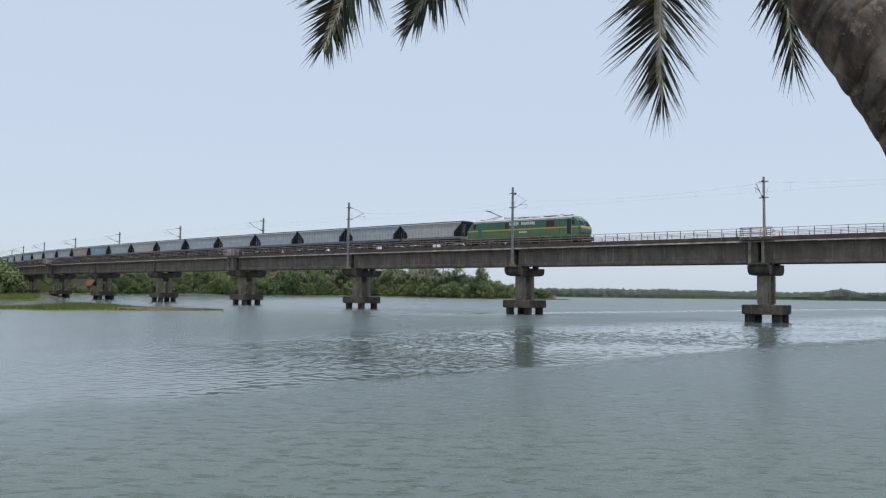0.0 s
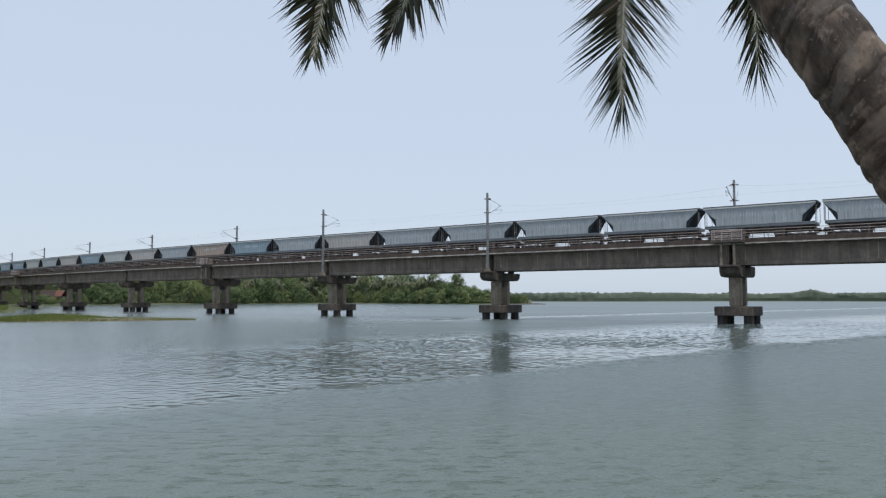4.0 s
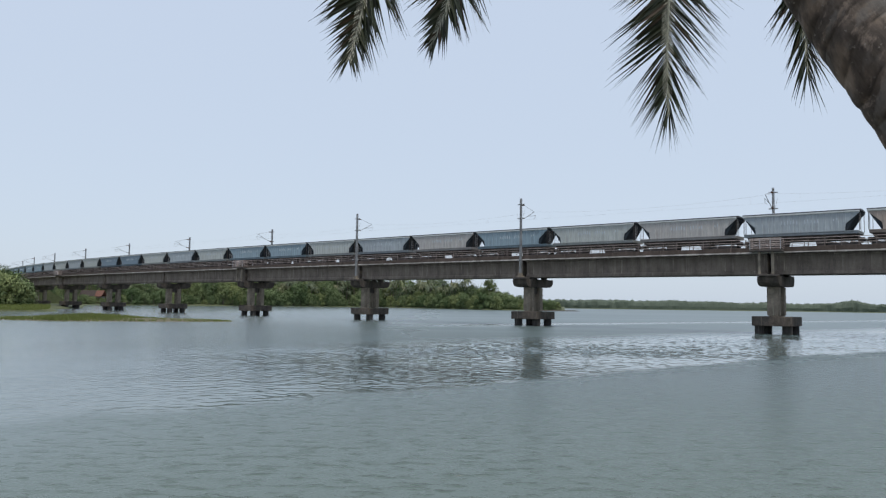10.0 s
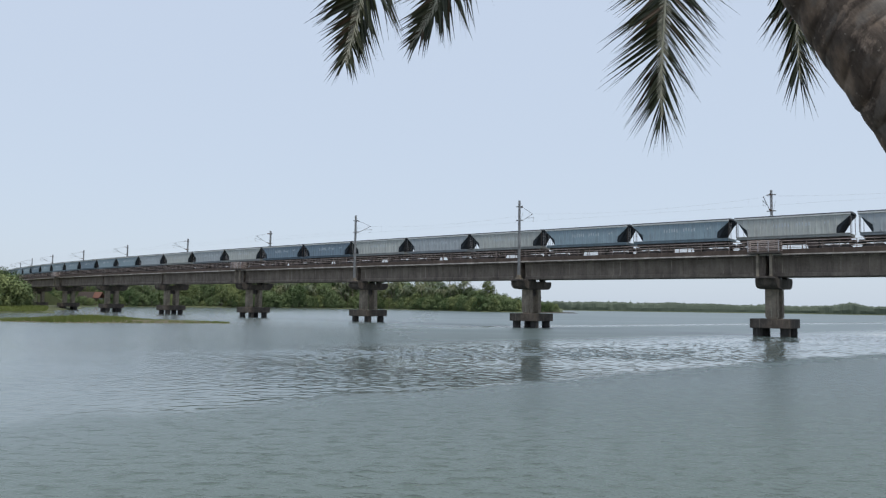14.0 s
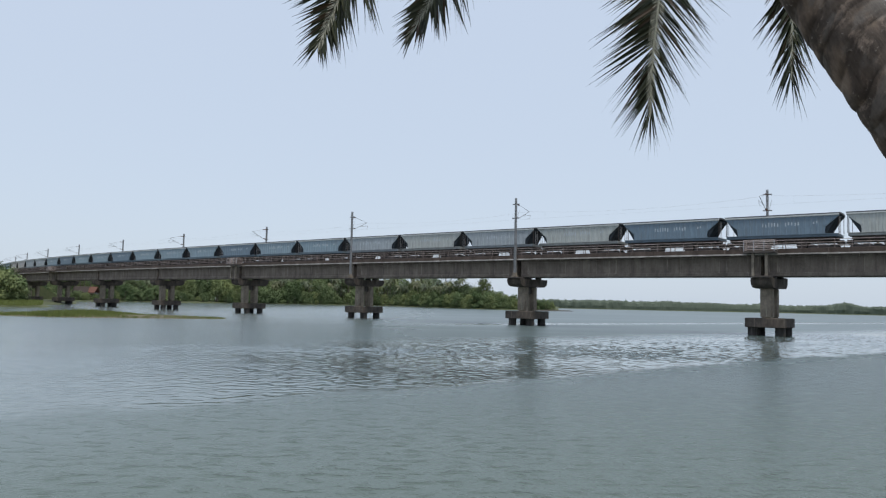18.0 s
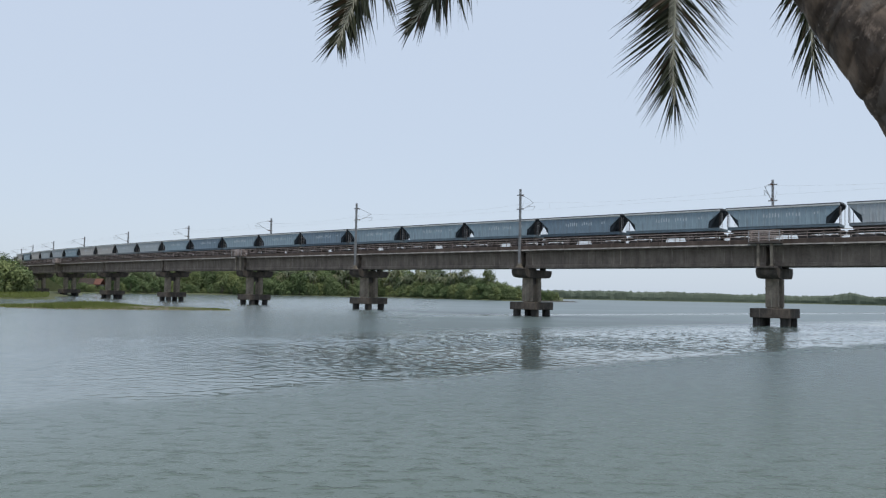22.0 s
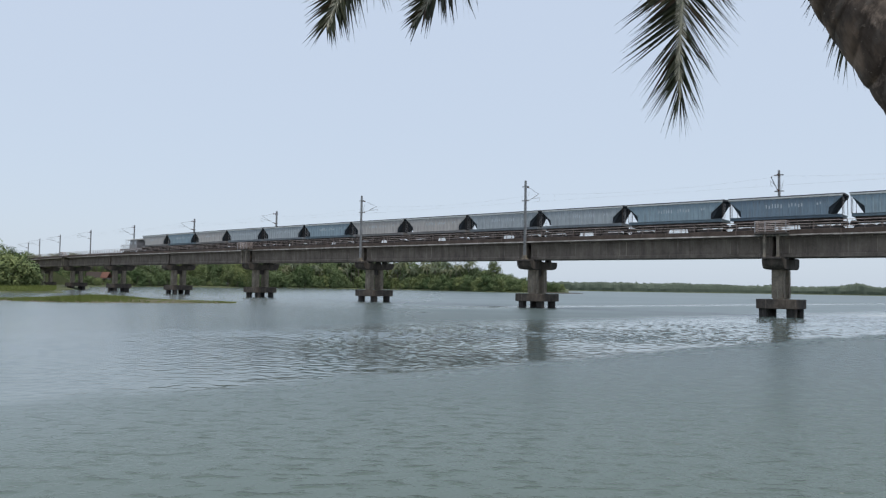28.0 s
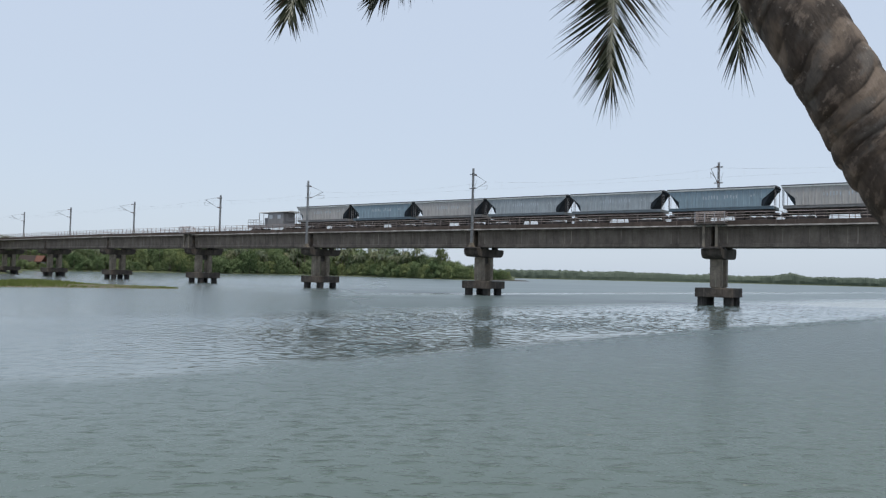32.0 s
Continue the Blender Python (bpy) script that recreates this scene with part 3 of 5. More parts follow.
_wheels = {}


def wheelset_mesh(r):
    if r not in _wheels:
        bm = bmesh.new()
        for y in (-0.875, 0.875):
            tube(bm, (0, y - 0.07, 0), (0, y + 0.07, 0), r, r, 20)
            tube(bm, (0, y - 0.09 * (1 if y > 0 else -1), 0), (0, y - 0.05 * (1 if y > 0 else -1), 0), r + 0.03, r + 0.03, 20)
        tube(bm, (0, -1.05, 0), (0, 1.05, 0), 0.09, 0.09, 10)
        _wheels[r] = mesh_of("wheelset", bm, DARKSTEEL)
    return _wheels[r]


def build_wagon(paint, label):
    th = thing("hopper_wagon")
    W, top, low = 1.56, 4.1, 2.06
    for sg in (-1, 1):                                       # side sheets, cut back below at both ends
        y0, y1 = sorted((sg * (W - 0.08), sg * W))
        bm = bmesh.new()
        prism(bm, [(-5.72, top), (5.72, top), (5.72, top - 0.22), (4.45, low + 0.72), (4.38, low + 0.3), (4.38, low), (-4.38, low), (-4.38, low + 0.3), (-4.45, low + 0.72), (-5.72, top - 0.22)], 1, y0, y1)
        part("side_sheet", bm, PAINTS[paint], th)
    ribs = {}
    for i in range(17):                                      # pressed stiffeners on the side that is seen
        x = -4.95 + i * 9.9 / 16
        zlow = low + 0.04 if abs(x) < 4.3 else low + 0.8 + (abs(x) + 0.12 - 4.4) / 1.3 * (top - 1.02 - low)
        key = round(zlow, 2)
        if key not in ribs:
            bm = bmesh.new()
            prism(bm, [(-0.06, -W - 0.05), (0.06, -W - 0.05), (0.11, -W + 0.01), (-0.11, -W + 0.01)], 2, zlow, top - 0.1)
            ribs[key] = mesh_of("stiffener", bm, PAINTS[paint])
        part("stiffener", ribs[key], None, th, at=Matrix.Translation((x, 0, 0)))
    bm = bmesh.new()
    prism(bm, [(-5.6, top - 0.003), (5.6, top - 0.003), (5.6, top - 0.25), (4.5, low), (-4.5, low), (-5.6, top - 0.25)], 1, -W + 0.16, W - 0.16)
    for sg in (-1, 1):                                       # stiffeners on the sloping end sheets
        for y in (-1.0, -0.33, 0.33, 1.0):
            p, q = Vector((sg * 5.59, y, top - 0.28)), Vector((sg * 4.52, y, low + 0.02))
            tube(bm, p, q, 0.06, 0.06, 4)
    part("hopper_end", bm, END_SHADE, th, "sloping end sheets with their shade painted in dark")
    bm = bmesh.new()
    prism(bm, [(-W - 0.12, top + 0.003), (W + 0.12, top + 0.003), (W + 0.12, top + 0.1), (0.95, top + 0.2), (-0.95, top + 0.2), (-W - 0.12, top + 0.1)], 0, -5.76, 5.76)
    part("roof", bm, ROOFEDGE, th, "grimy grey roof with a rolled edge")
    for sg in (-1, 1):
        y0, y1 = sorted((sg * (W + 0.003), sg * (W + 0.115)))
        out = [(y0, top - 0.2), (y1, top - 0.14), (y1, top - 0.003), (y0, top - 0.003)] if sg > 0 else [(y1, top - 0.2), (y0, top - 0.14), (y0, top - 0.003), (y1, top - 0.003)]
        bm = bmesh.new()
        prism(bm, out, 0, -5.74, 5.74)
        part("top_rail", bm, TOPRAIL, th, "pale worn rail along the top edge")
    part("hatch", boxes((-4.6, 4.6, -0.35, 0.35, top + 0.195, top + 0.27), bevel=0.03), ROOFEDGE, th)
    bm = bmesh.new()                                         # sill with a narrow ledge along the top
    prism(bm, [(-1.6, low - 0.06), (-1.6, low - 0.004), (1.6, low - 0.004), (1.6, low - 0.06), (1.53, low - 0.1), (1.53, 1.74), (-1.53, 1.74), (-1.53, low - 0.1)], 0, -5.6, 5.6)
    part("sill", bm, SHADED_SILLS[paint], th, "dirt-streaked underframe sill with shade in its paint and a narrow ledge")
    part("underfloor", boxes((-5.3, 5.3, -1.2, 1.2, 1.42, 1.737)), SKIRT, th)
    part("centre_sill", boxes((-5.9, 5.9, -0.3, 0.3, 1.15, 1.417)), SKIRT, th)
    for sg in (-1, 1):
        for y in (-1.42, 1.42):
            bm = bmesh.new()
            tube(bm, (sg * 5.66, y, low - 0.006), (sg * 5.66, y, top - 0.02), 0.028, 0.028, 6)
            part("corner_post", bm, SKIRT, th)
        bm = bmesh.new()
        for y in (-0.95, -0.5):
            tube(bm, (sg * 5.66, y, low - 0.006), (sg * 5.66, y, top - 0.24), 0.022, 0.022, 5)
        for i in range(5):
            tube(bm, (sg * 5.66, -0.95, low + 0.15 + i * 0.28), (sg * 5.66, -0.5, low + 0.15 + i * 0.28), 0.018, 0.018, 5)
        part("ladder", bm, GALV, th)
        bm = bmesh.new()
        box(bm, min(sg * 5.7, sg * 6.03), max(sg * 5.7, sg * 6.03), -0.14, 0.14, 0.95, 1.22)
        box(bm, min(sg * 5.3, sg * 5.75), max(sg * 5.3, sg * 5.75), -0.2, 0.2, 0.9, 1.3)
        part("coupler", bm, DARKSTEEL, th)
        bogie(th, sg * 4.05, 2)
    # hopper outlets between the trucks and brake gear
    for x in (-2.0, 2.0):
        bm = bmesh.new()
        a = [(x - 0.6, -1.1, 1.417), (x + 0.6, -1.1, 1.417), (x + 0.6, 1.1, 1.417), (x - 0.6, 1.1, 1.417)]
        b = [(x - 0.4, -0.9, 0.55), (x + 0.4, -0.9, 0.55), (x + 0.4, 0.9, 0.55), (x - 0.4, 0.9, 0.55)]
        va, vb = [bm.verts.new(p) for p in a], [bm.verts.new(p) for p in b]
        for i in range(4):
            bm.faces.new((va[i], va[(i + 1) % 4], vb[(i + 1) % 4], vb[i]))
        bm.faces.new(vb)
        part("outlet", bm, SKIRT, th)
    rnd = random.Random(3)
    # side markings, unreadable at this distance
    for sg in (-1, 1):
        y0, y1 = sorted((sg * (W + 0.03), sg * (W + 0.056)))
        for x, n, z, hgt in ((-1.75, 6, 2.95, 0.42), (0.55, 5, 3.0, 0.36), (3.3, 2, 3.1, 0.26)):
            bm = bmesh.new()                               # one worn word of upright bars
            for i in range(n):
                w, lift = rnd.uniform(0.07, 0.12), rnd.uniform(-0.05, 0.05)
                box(bm, x, x + w, y0, y1, z + lift, z + lift + hgt * rnd.uniform(0.75, 1.1))
                x += w + rnd.uniform(0.16, 0.24)
            part("marking", bm, MARK, th, "faded white side lettering")
    return tagged(th, label, "hopper wagon", "hopper wagons of the train")


MARK = simple("faded_white_paint", (0.36, 0.41, 0.45), (0.5, 0.55, 0.6), 5, 0.7)
WHITE = simple("white_lettering_paint", (0.5, 0.5, 0.48), (0.7, 0.7, 0.68), 5, 0.6)
KINDS = {"blue": "faded blue covered hopper wagon with sloping ends", "deep": "deep blue covered hopper wagon with sloping ends",
         "grey": "blue-grey covered hopper wagon with sloping ends", "pale": "pale grey covered hopper wagon with sloping ends",
         "dusty": "dusty brown-grey covered hopper wagon with sloping ends", "brown": "faded rusty brown covered hopper wagon with sloping ends"}
ORDER = ("dusty grey grey grey grey grey grey dusty grey blue brown grey dusty pale blue dusty grey pale blue blue "
         "pale grey pale deep deep pale grey pale grey blue blue deep blue blue blue deep blue blue deep blue "
         "grey grey dusty dusty blue grey grey dusty blue dusty").split()

LOCO_GREEN = wagon_paint("loco_green_paint", (0.04, 0.12, 0.075))
LOCO_LOW = wagon_paint("loco_grey_green_paint", (0.085, 0.15, 0.065))
YELLOW = simple("yellow_stripe_paint", (0.36, 0.27, 0.04), (0.5, 0.38, 0.07), 2, 0.55)
LOCO_ROOF = simple("loco_roof_paint", (0.36, 0.36, 0.35), (0.58, 0.58, 0.56), 1.5, 0.7)
LOUVRE = simple("brown_louvre", (0.06, 0.03, 0.022), (0.11, 0.06, 0.045), 8, 0.8)
GLASS_AND_SHADE = simple("glass_and_doorway_shade", (0.01, 0.012, 0.013), (0.02, 0.022, 0.024), 3, 0.12, 0, 0)
LAMPGLASS = simple("headlamp_glass", (0.5, 0.5, 0.45), (0.65, 0.65, 0.6), 5, 0.2, 0, 0)
GREYBLUE = wagon_paint("van_grey_paint", (0.235, 0.225, 0.225))
# opaque pale pane; its colour stands for bright sky seen through the van
SKY_PANE = simple("sky_pane", (0.4, 0.42, 0.44), (0.6, 0.62, 0.64), 2, 0.25, 0, 0)


def build_loco():
    th = thing("locomotive")
    W = 1.52
    # body: flat sides, raked cab fronts
    bm = bmesh.new()
    side = [(-9.45, 1.45), (9.45, 1.45), (9.62, 1.9), (9.56, 2.45), (8.95, 3.3), (8.35, 3.7), (-8.35, 3.7), (-8.95, 3.3), (-9.56, 2.45), (-9.62, 1.9)]
    prism(bm, side, 1, -W, W)
    bevelled(bm, 0.07, 2)
    body = part("body_shell", bm, LOCO_GREEN, th, "green painted steel body")
    part("skirt_band", boxes((-9.25, 9.25, -W - 0.006, W + 0.006, 1.47, 2.28)), LOCO_LOW, th, "grey-green lower band")
    part("stripe", boxes((-9.3, 9.3, -W - 0.01, W + 0.01, 2.36, 2.54)), YELLOW, th, "yellow waist stripe")
    for sx in (-1, 1):
        bm = bmesh.new()
        prism(bm, [(sx * 9.45, 2.3), (sx * 9.595, 2.3), (sx * 9.575, 2.46), (sx * 9.52, 2.56), (sx * 9.4, 2.56)], 1, -1.45, 1.45)
        part("front_stripe", bm, YELLOW, th)
        for y in (-0.72, 0.72):
            bm = bmesh.new()
            a, b = Vector((sx * 9.43, y, 2.63)), Vector((sx * 9.0, y, 3.23))
            n = Vector((sx * 0.81, 0, 0.58)) * 0.014
            v = [bm.verts.new(p + n) for p in (a + Vector((0, -0.6, 0)), a + Vector((0, 0.6, 0)), b + Vector((0, 0.55, 0)), b + Vector((0, -0.55, 0)))]
            bm.faces.new(v)
            bmesh.ops.solidify(bm, geom=bm.faces[:], thickness=0.012)
            part("windscreen", bm, GLASS_AND_SHADE, th, "dark cab windscreen")
        part("headlamp", boxes((sx * 8.5 - 0.16, sx * 8.5 + 0.16, -0.25, 0.25, 3.55, 3.86), bevel=0.04), LAMPGLASS, th)
        for y in (-0.9, 0.9):
            bm = bmesh.new()
            tube(bm, (sx * 9.5, y, 1.1), (sx * 10.05, y, 1.1), 0.09, 0.09, 10)
            tube(bm, (sx * 10.0, y, 1.1), (sx * 10.1, y, 1.1), 0.23, 0.23, 14)
            part("buffer", bm, DARKSTEEL, th)
        part("buffer_beam", boxes((min(sx * 9.3, sx * 9.62), max(sx * 9.3, sx * 9.62), -1.5, 1.5, 0.8, 1.446)), LOUVRE, th, "dull red-brown buffer beam")
        part("rail_guard", boxes((min(sx * 9.2, sx * 9.5), max(sx * 9.2, sx * 9.5), -1.3, 1.3, 0.25, 0.797)), DARKSTEEL, th)
    for sy in (-1, 1):
        def slab(name, x0, x1, z0, z1, mat, label="", proud=0.02):
            y0, y1 = sorted((sy * (W - 0.05), sy * (W + proud)))
            part(name, boxes((x0, x1, y0, y1, z0, z1)), mat, th, label)
        # a flat dark panel stands for the shade inside the open doorway
        slab("cab_door", 7.5, 8.1, 1.6, 3.4, GLASS_AND_SHADE, "dark panel for the shade in the open cab doorway", 0.014)
        slab("cab_door", -7.5, -6.85, 1.6, 3.45, LOCO_GREEN, "", 0.016)
        slab("side_window", 8.25, 8.62, 2.75, 3.25, GLASS_AND_SHADE)
        slab("side_window", -8.45, -7.9, 2.75, 3.3, GLASS_AND_SHADE)
        for x0, x1 in ((4.2, 5.5), (-2.75, -2.1)):
            bm = bmesh.new()
            y0, y1 = sorted((sy * (W - 0.05), sy * (W + 0.012)))
            box(bm, x0, x1, y0, y1, 2.56, 3.4)
            for i in range(7):
                z = 2.62 + i * 0.11
                y0, y1 = sorted((sy * (W + 0.01), sy * (W + 0.035)))
                box(bm, x0 + 0.04, x1 - 0.04, y0, y1, z, z + 0.05)
            part("louvre", bm, LOUVRE, th, "rusty brown louvre panel")
        y0, y1 = sorted((sy * (W + 0.003), sy * (W + 0.012)))
        wr = random.Random(8)
        for x, n in ((-1.95, 6), (0.1, 8)):              # two painted words as bars
            bm = bmesh.new()
            for i in range(n):
                w = wr.uniform(0.17, 0.24)
                box(bm, x, x + w, y0, y1, 2.96 + wr.choice((0, 0.04)), 3.36)
                x += w + 0.075
            part("lettering", bm, WHITE, th, "white painted lettering")
        bm = bmesh.new()
        for i in range(5):
            box(bm, -0.3 + i * 0.27, -0.12 + i * 0.27, y0 + sy * 0.006, y1 + sy * 0.006, 1.98, 2.22)
        part("number_bar", bm, WHITE, th)
        slab("body_seam", -6.45, -6.4, 1.5, 3.6, LOUVRE, "", 0.008)
        slab("body_seam", 6.3, 6.35, 1.5, 3.6, LOUVRE, "", 0.008)
        for x in (7.35, 8.2):
            bm = bmesh.new()
            tube(bm, (x, sy * (W + 0.05), 1.6), (x, sy * (W + 0.05), 2.9), 0.02, 0.02, 6)
            part("grab_rail", bm, GALV, th)
    bm = bmesh.new()
    prism(bm, [(-1.535, 3.5), (1.535, 3.5), (1.5, 3.68), (1.3, 3.84), (-1.3, 3.84), (-1.5, 3.68)], 0, -8.3, 8.3)
    part("roof_panel", bm, LOCO_ROOF, th, "pale grey roof deck")
    for x0, x1, h, w in ((-3.4, -3.1, 0.35, 0.9), (-2.2, -1.2, 0.22, 0.7), (-0.9, 0.6, 0.18, 0.9), (3.3, 5.4, 0.2, 0.8), (-7.9, -7.3, 0.16, 0.6), (1.3, 2.6, 0.12, 0.9)):
        part("roof_equipment", boxes((x0, x1, -w, w, 3.837, 3.84 + h), bevel=0.03), DARKSTEEL if h < 0.21 else LOCO_ROOF, th)
    for x in (-4.0, -2.7, -0.2, 1.0, 2.9):
        bm = bmesh.new()
        for i in range(4):
            tube(bm, (x, 0.3, 3.84 + i * 0.09), (x, 0.3, 3.87 + i * 0.09), 0.08, 0.08, 8)
        tube(bm, (x, 0.3, 3.79), (x, 0.3, 4.2), 0.035, 0.035, 6)
        part("insulator", bm, INSUL, th)
    bm = bmesh.new()
    tube(bm, (-4.0, 0.3, 4.2), (2.9, 0.3, 4.2), 0.02, 0.02, 5)
    part("roof_bus_bar", bm, GALV, th)
    # raised rear pantograph, folded front one
    bm = bmesh.new()
    for y in (-0.45, 0.45):
        tube(bm, (-6.8, y, 3.95), (-4.6, y * 0.6, 4.42), 0.035, 0.03, 6)
        tube(bm, (-4.6, y * 0.6, 4.42), (-6.9, y * 0.8, 5.2), 0.028, 0.022, 6)
    tube(bm, (-6.9, -0.75, 5.2), (-6.9, 0.75, 5.2), 0.04, 0.04, 6)
    tube(bm, (-6.65, -0.75, 5.19), (-6.65, 0.75, 5.19), 0.04, 0.04, 6)
    box(bm, -7.0, -4.9, -0.5, 0.5, 3.837, 3.93)
    part("pantograph", bm, DARKSTEEL, th, "raised pantograph touching the wire")
    bm = bmesh.new()
    box(bm, 5.9, 7.4, -0.5, 0.5, 3.837, 3.9)
    tube(bm, (5.8, 0, 3.98), (7.6, 0, 4.08), 0.05, 0.05, 6)
    tube(bm, (6.0, -0.75, 4.12), (6.0, 0.75, 4.12), 0.04, 0.04, 6)
    part("folded_pantograph", bm, DARKSTEEL, th)
    part("underframe", boxes((-9.2, 9.2, -1.4, 1.4, 1.05, 1.447)), SKIRT, th)
    part("transformer_tank", boxes((-1.8, 1.8, -1.25, 1.25, 0.35, 1.045), bevel=0.05), DARKSTEEL, th)
    for x in (-5.6, 5.6):
        bogie(th, x, 3, 1.2, 1.9, 0.545)
    return tagged(th, "green electric locomotive with a yellow waist stripe", "locomotive")


def build_van():
    th = thing("brake_van")
    part("floor", boxes((-6.0, 6.0, -1.45, 1.45, 1.2, 1.5), bevel=0.02), SKIRT, th)
    part("side_sill", boxes((-5.9, 5.9, -1.5, -1.453, 1.05, 1.45)), GREYBLUE, th)
    part("cabin", boxes((-0.9, 2.9, -1.3, 1.3, 1.503, 3.45), bevel=0.04), GREYBLUE, th, "faded grey steel cabin")
    for x0, x1 in ((-0.55, 0.25), (1.5, 2.3)):
        for sy in (-1, 1):
            y0, y1 = sorted((sy * 1.28, sy * 1.32))
            part("window", boxes((x0, x1, y0, y1, 2.45, 3.1)), SKY_PANE, th, "window pane painted pale like the sky behind it")
    bm = bmesh.new()
    prism(bm, [(-1.5, 3.5), (1.5, 3.5), (1.5, 3.58), (0.7, 3.74), (-0.7, 3.74), (-1.5, 3.58)], 0, -3.1, 4.1)
    part("canopy", bm, LOCO_ROOF, th, "thin dusty canopy roof")
    for x in (-3.0, -1.9, 3.2, 4.0):
        for y in (-1.38, 1.38):
            bm = bmesh.new()
            tube(bm, (x, y, 1.497), (x, y, 3.52), 0.05, 0.05, 6)
            part("canopy_post", bm, GREYBLUE, th)
    for x in (-5.9, -5.2, -4.5, -3.8, 4.9, 5.9):
        for y in (-1.38, 1.38):
            bm = bmesh.new()
            tube(bm, (x, y, 1.497), (x, y, 2.45), 0.035, 0.035, 6)
            part("rail_post", bm, GREYBLUE, th)
    for x0, x1 in ((-5.95, -3.0), (4.0, 5.95)):
        for z in (2.0, 2.42):
            for y in (-1.38, 1.38):
                bm = bmesh.new()
                tube(bm, (x0, y, z), (x1, y, z), 0.03, 0.03, 6)
                part("hand_rail", bm, GREYBLUE, th)
    for sx in (-1, 1):
        for z in (2.0, 2.42):
            bm = bmesh.new()
            tube(bm, (sx * 5.9, -1.38, z), (sx * 5.9, 1.38, z), 0.03, 0.03, 6)
            part("end_rail", bm, GREYBLUE, th)
        part("coupler", boxes((min(sx * 5.9, sx * 6.25), max(sx * 5.9, sx * 6.25), -0.15, 0.15, 0.95, 1.197)), DARKSTEEL, th)
        bogie(th, sx * 4.0, 2)
    part("crate", boxes((-2.2, -1.4, -0.9, 0.6, 1.503, 2.7), bevel=0.03), GREYBLUE, th)
    return tagged(th, "grey goods brake van with open canopied ends", "brake van")


SEAM0, PITCH = 40.1, 12.13
train = [(build_loco(), SEAM0 - 9.37)]
train[0][0].scale = (0.932, 1.0, 1.06)
made = {}
for k, kind in enumerate(ORDER):
    if kind not in made:
        made[kind] = ob = build_wagon(kind, KINDS[kind])
    else:
        ob = copy_thing(made[kind], Matrix())
    train.append((ob, SEAM0 + PITCH * (k + 0.5) + (0.35 if k == 0 else 0.0)))
train.append((build_van(), SEAM0 + PITCH * 50 + 6.25))

U = ((0.0, 0.0), (9.0, 164.3), (20.0, 362.7), (30.0, 544.0), (32.0, 580.2))


def run(t):
    """Metres that the train has gone after t seconds."""
    return float(np.interp(t, [q[0] for q in U], [q[1] for q in U]))


# ---------------------------------------------------------------- land
def far_point(px, d):
    """A place on the far side by its bearing (1320 units to the picture's middle axis) and depth."""
    return (px - 784) / 1320 * d, d


DARKMUD = simple("wet_dark_mud", (0.045, 0.04, 0.032), (0.085, 0.075, 0.06), 0.5, 0.8)
GRASS = simple("bank_grass", (0.055, 0.07, 0.03), (0.115, 0.125, 0.06), 0.5, 0.95)
MUD = simple("river_mud", (0.10, 0.085, 0.06), (0.2, 0.17, 0.125), 0.4, 0.9)
SHORE = ((1000, 374), (985, 366), (930, 364), (860, 368), (790, 395), (680, 455), (560, 425), (420, 385), (250, 330), (100, 290), (-150, 260), (-500, 240), (-1200, 260))


def strip_land(name, shore, profile, label):
    """Land behind a shoreline: rows of points pushed back by the profile's distances, at its heights."""
    rows = []
    for back, z in profile:
        rows.append([(x * (d + back) / d, d + back, z) for (x, _), d in ((far_point(px, d), d) for px, d in shore)])
    bm = bmesh.new()
    vs = [[bm.verts.new(p) for p in r] for r in rows]
    for a, b in zip(vs, vs[1:]):
        for i in range(len(a) - 1):
            bm.faces.new((a[i], a[i + 1], b[i + 1], b[i]))
    ob = new(name, mesh_of(name, bm, GRASS))
    return tagged(ob, label, "river bank", kind="structure")


strip_land("far_bank", SHORE, ((0, -0.6), (1.5, 0.35), (8, 0.9), (60, 1.3), (400, 1.5)), "low green far river bank under trees")
strip_land("distant_shore", tuple((px, 760 + 40 * math.sin(px * 0.01)) for px in range(700, 3300, 130)), ((0, -0.6), (2, 0.4), (40, 1.0), (600, 1.5)), "thin distant mangrove shore")


def blob_land(name, outline, heights, mat, label):
    cx = sum(p[0] for p in outline) / len(outline)
    cy = sum(p[1] for p in outline) / len(outline)
    pts = []
    n = len(outline)
    for i in range(n):                                   # rounded, slightly ragged outline
        for f in (0.0, 0.25, 0.5, 0.75):
            p0, p1, p2, p3 = (Vector(outline[(i + j) % n]) for j in (-1, 0, 1, 2))
            q = 0.5 * ((2 * p1) + (p2 - p0) * f + (2 * p0 - 5 * p1 + 4 * p2 - p3) * f * f + (3 * p1 - p0 - 3 * p2 + p3) * f ** 3)
            w = noise.noise((q.x * 0.4, q.y * 0.4, 1.0)) * 0.6
            pts.append((q.x + w, q.y + w * 0.5))
    bm = bmesh.new()
    rings = [[bm.verts.new((cx + (x - cx) * k, cy + (y - cy) * k, z + 0.08 * noise.noise((x, y, k)))) for x, y in pts] for k, z in heights]
    for a, b in zip(rings, rings[1:]):
        for i in range(len(a)):
            j = (i + 1) % len(a)
            bm.faces.new((a[i], a[j], b[j], b[i]))
    bm.faces.new(rings[-1])
    ob = new(name, mesh_of(name, bm, mat))
    return tagged(ob, label, "river bank", kind="structure"), pts, (cx, cy)


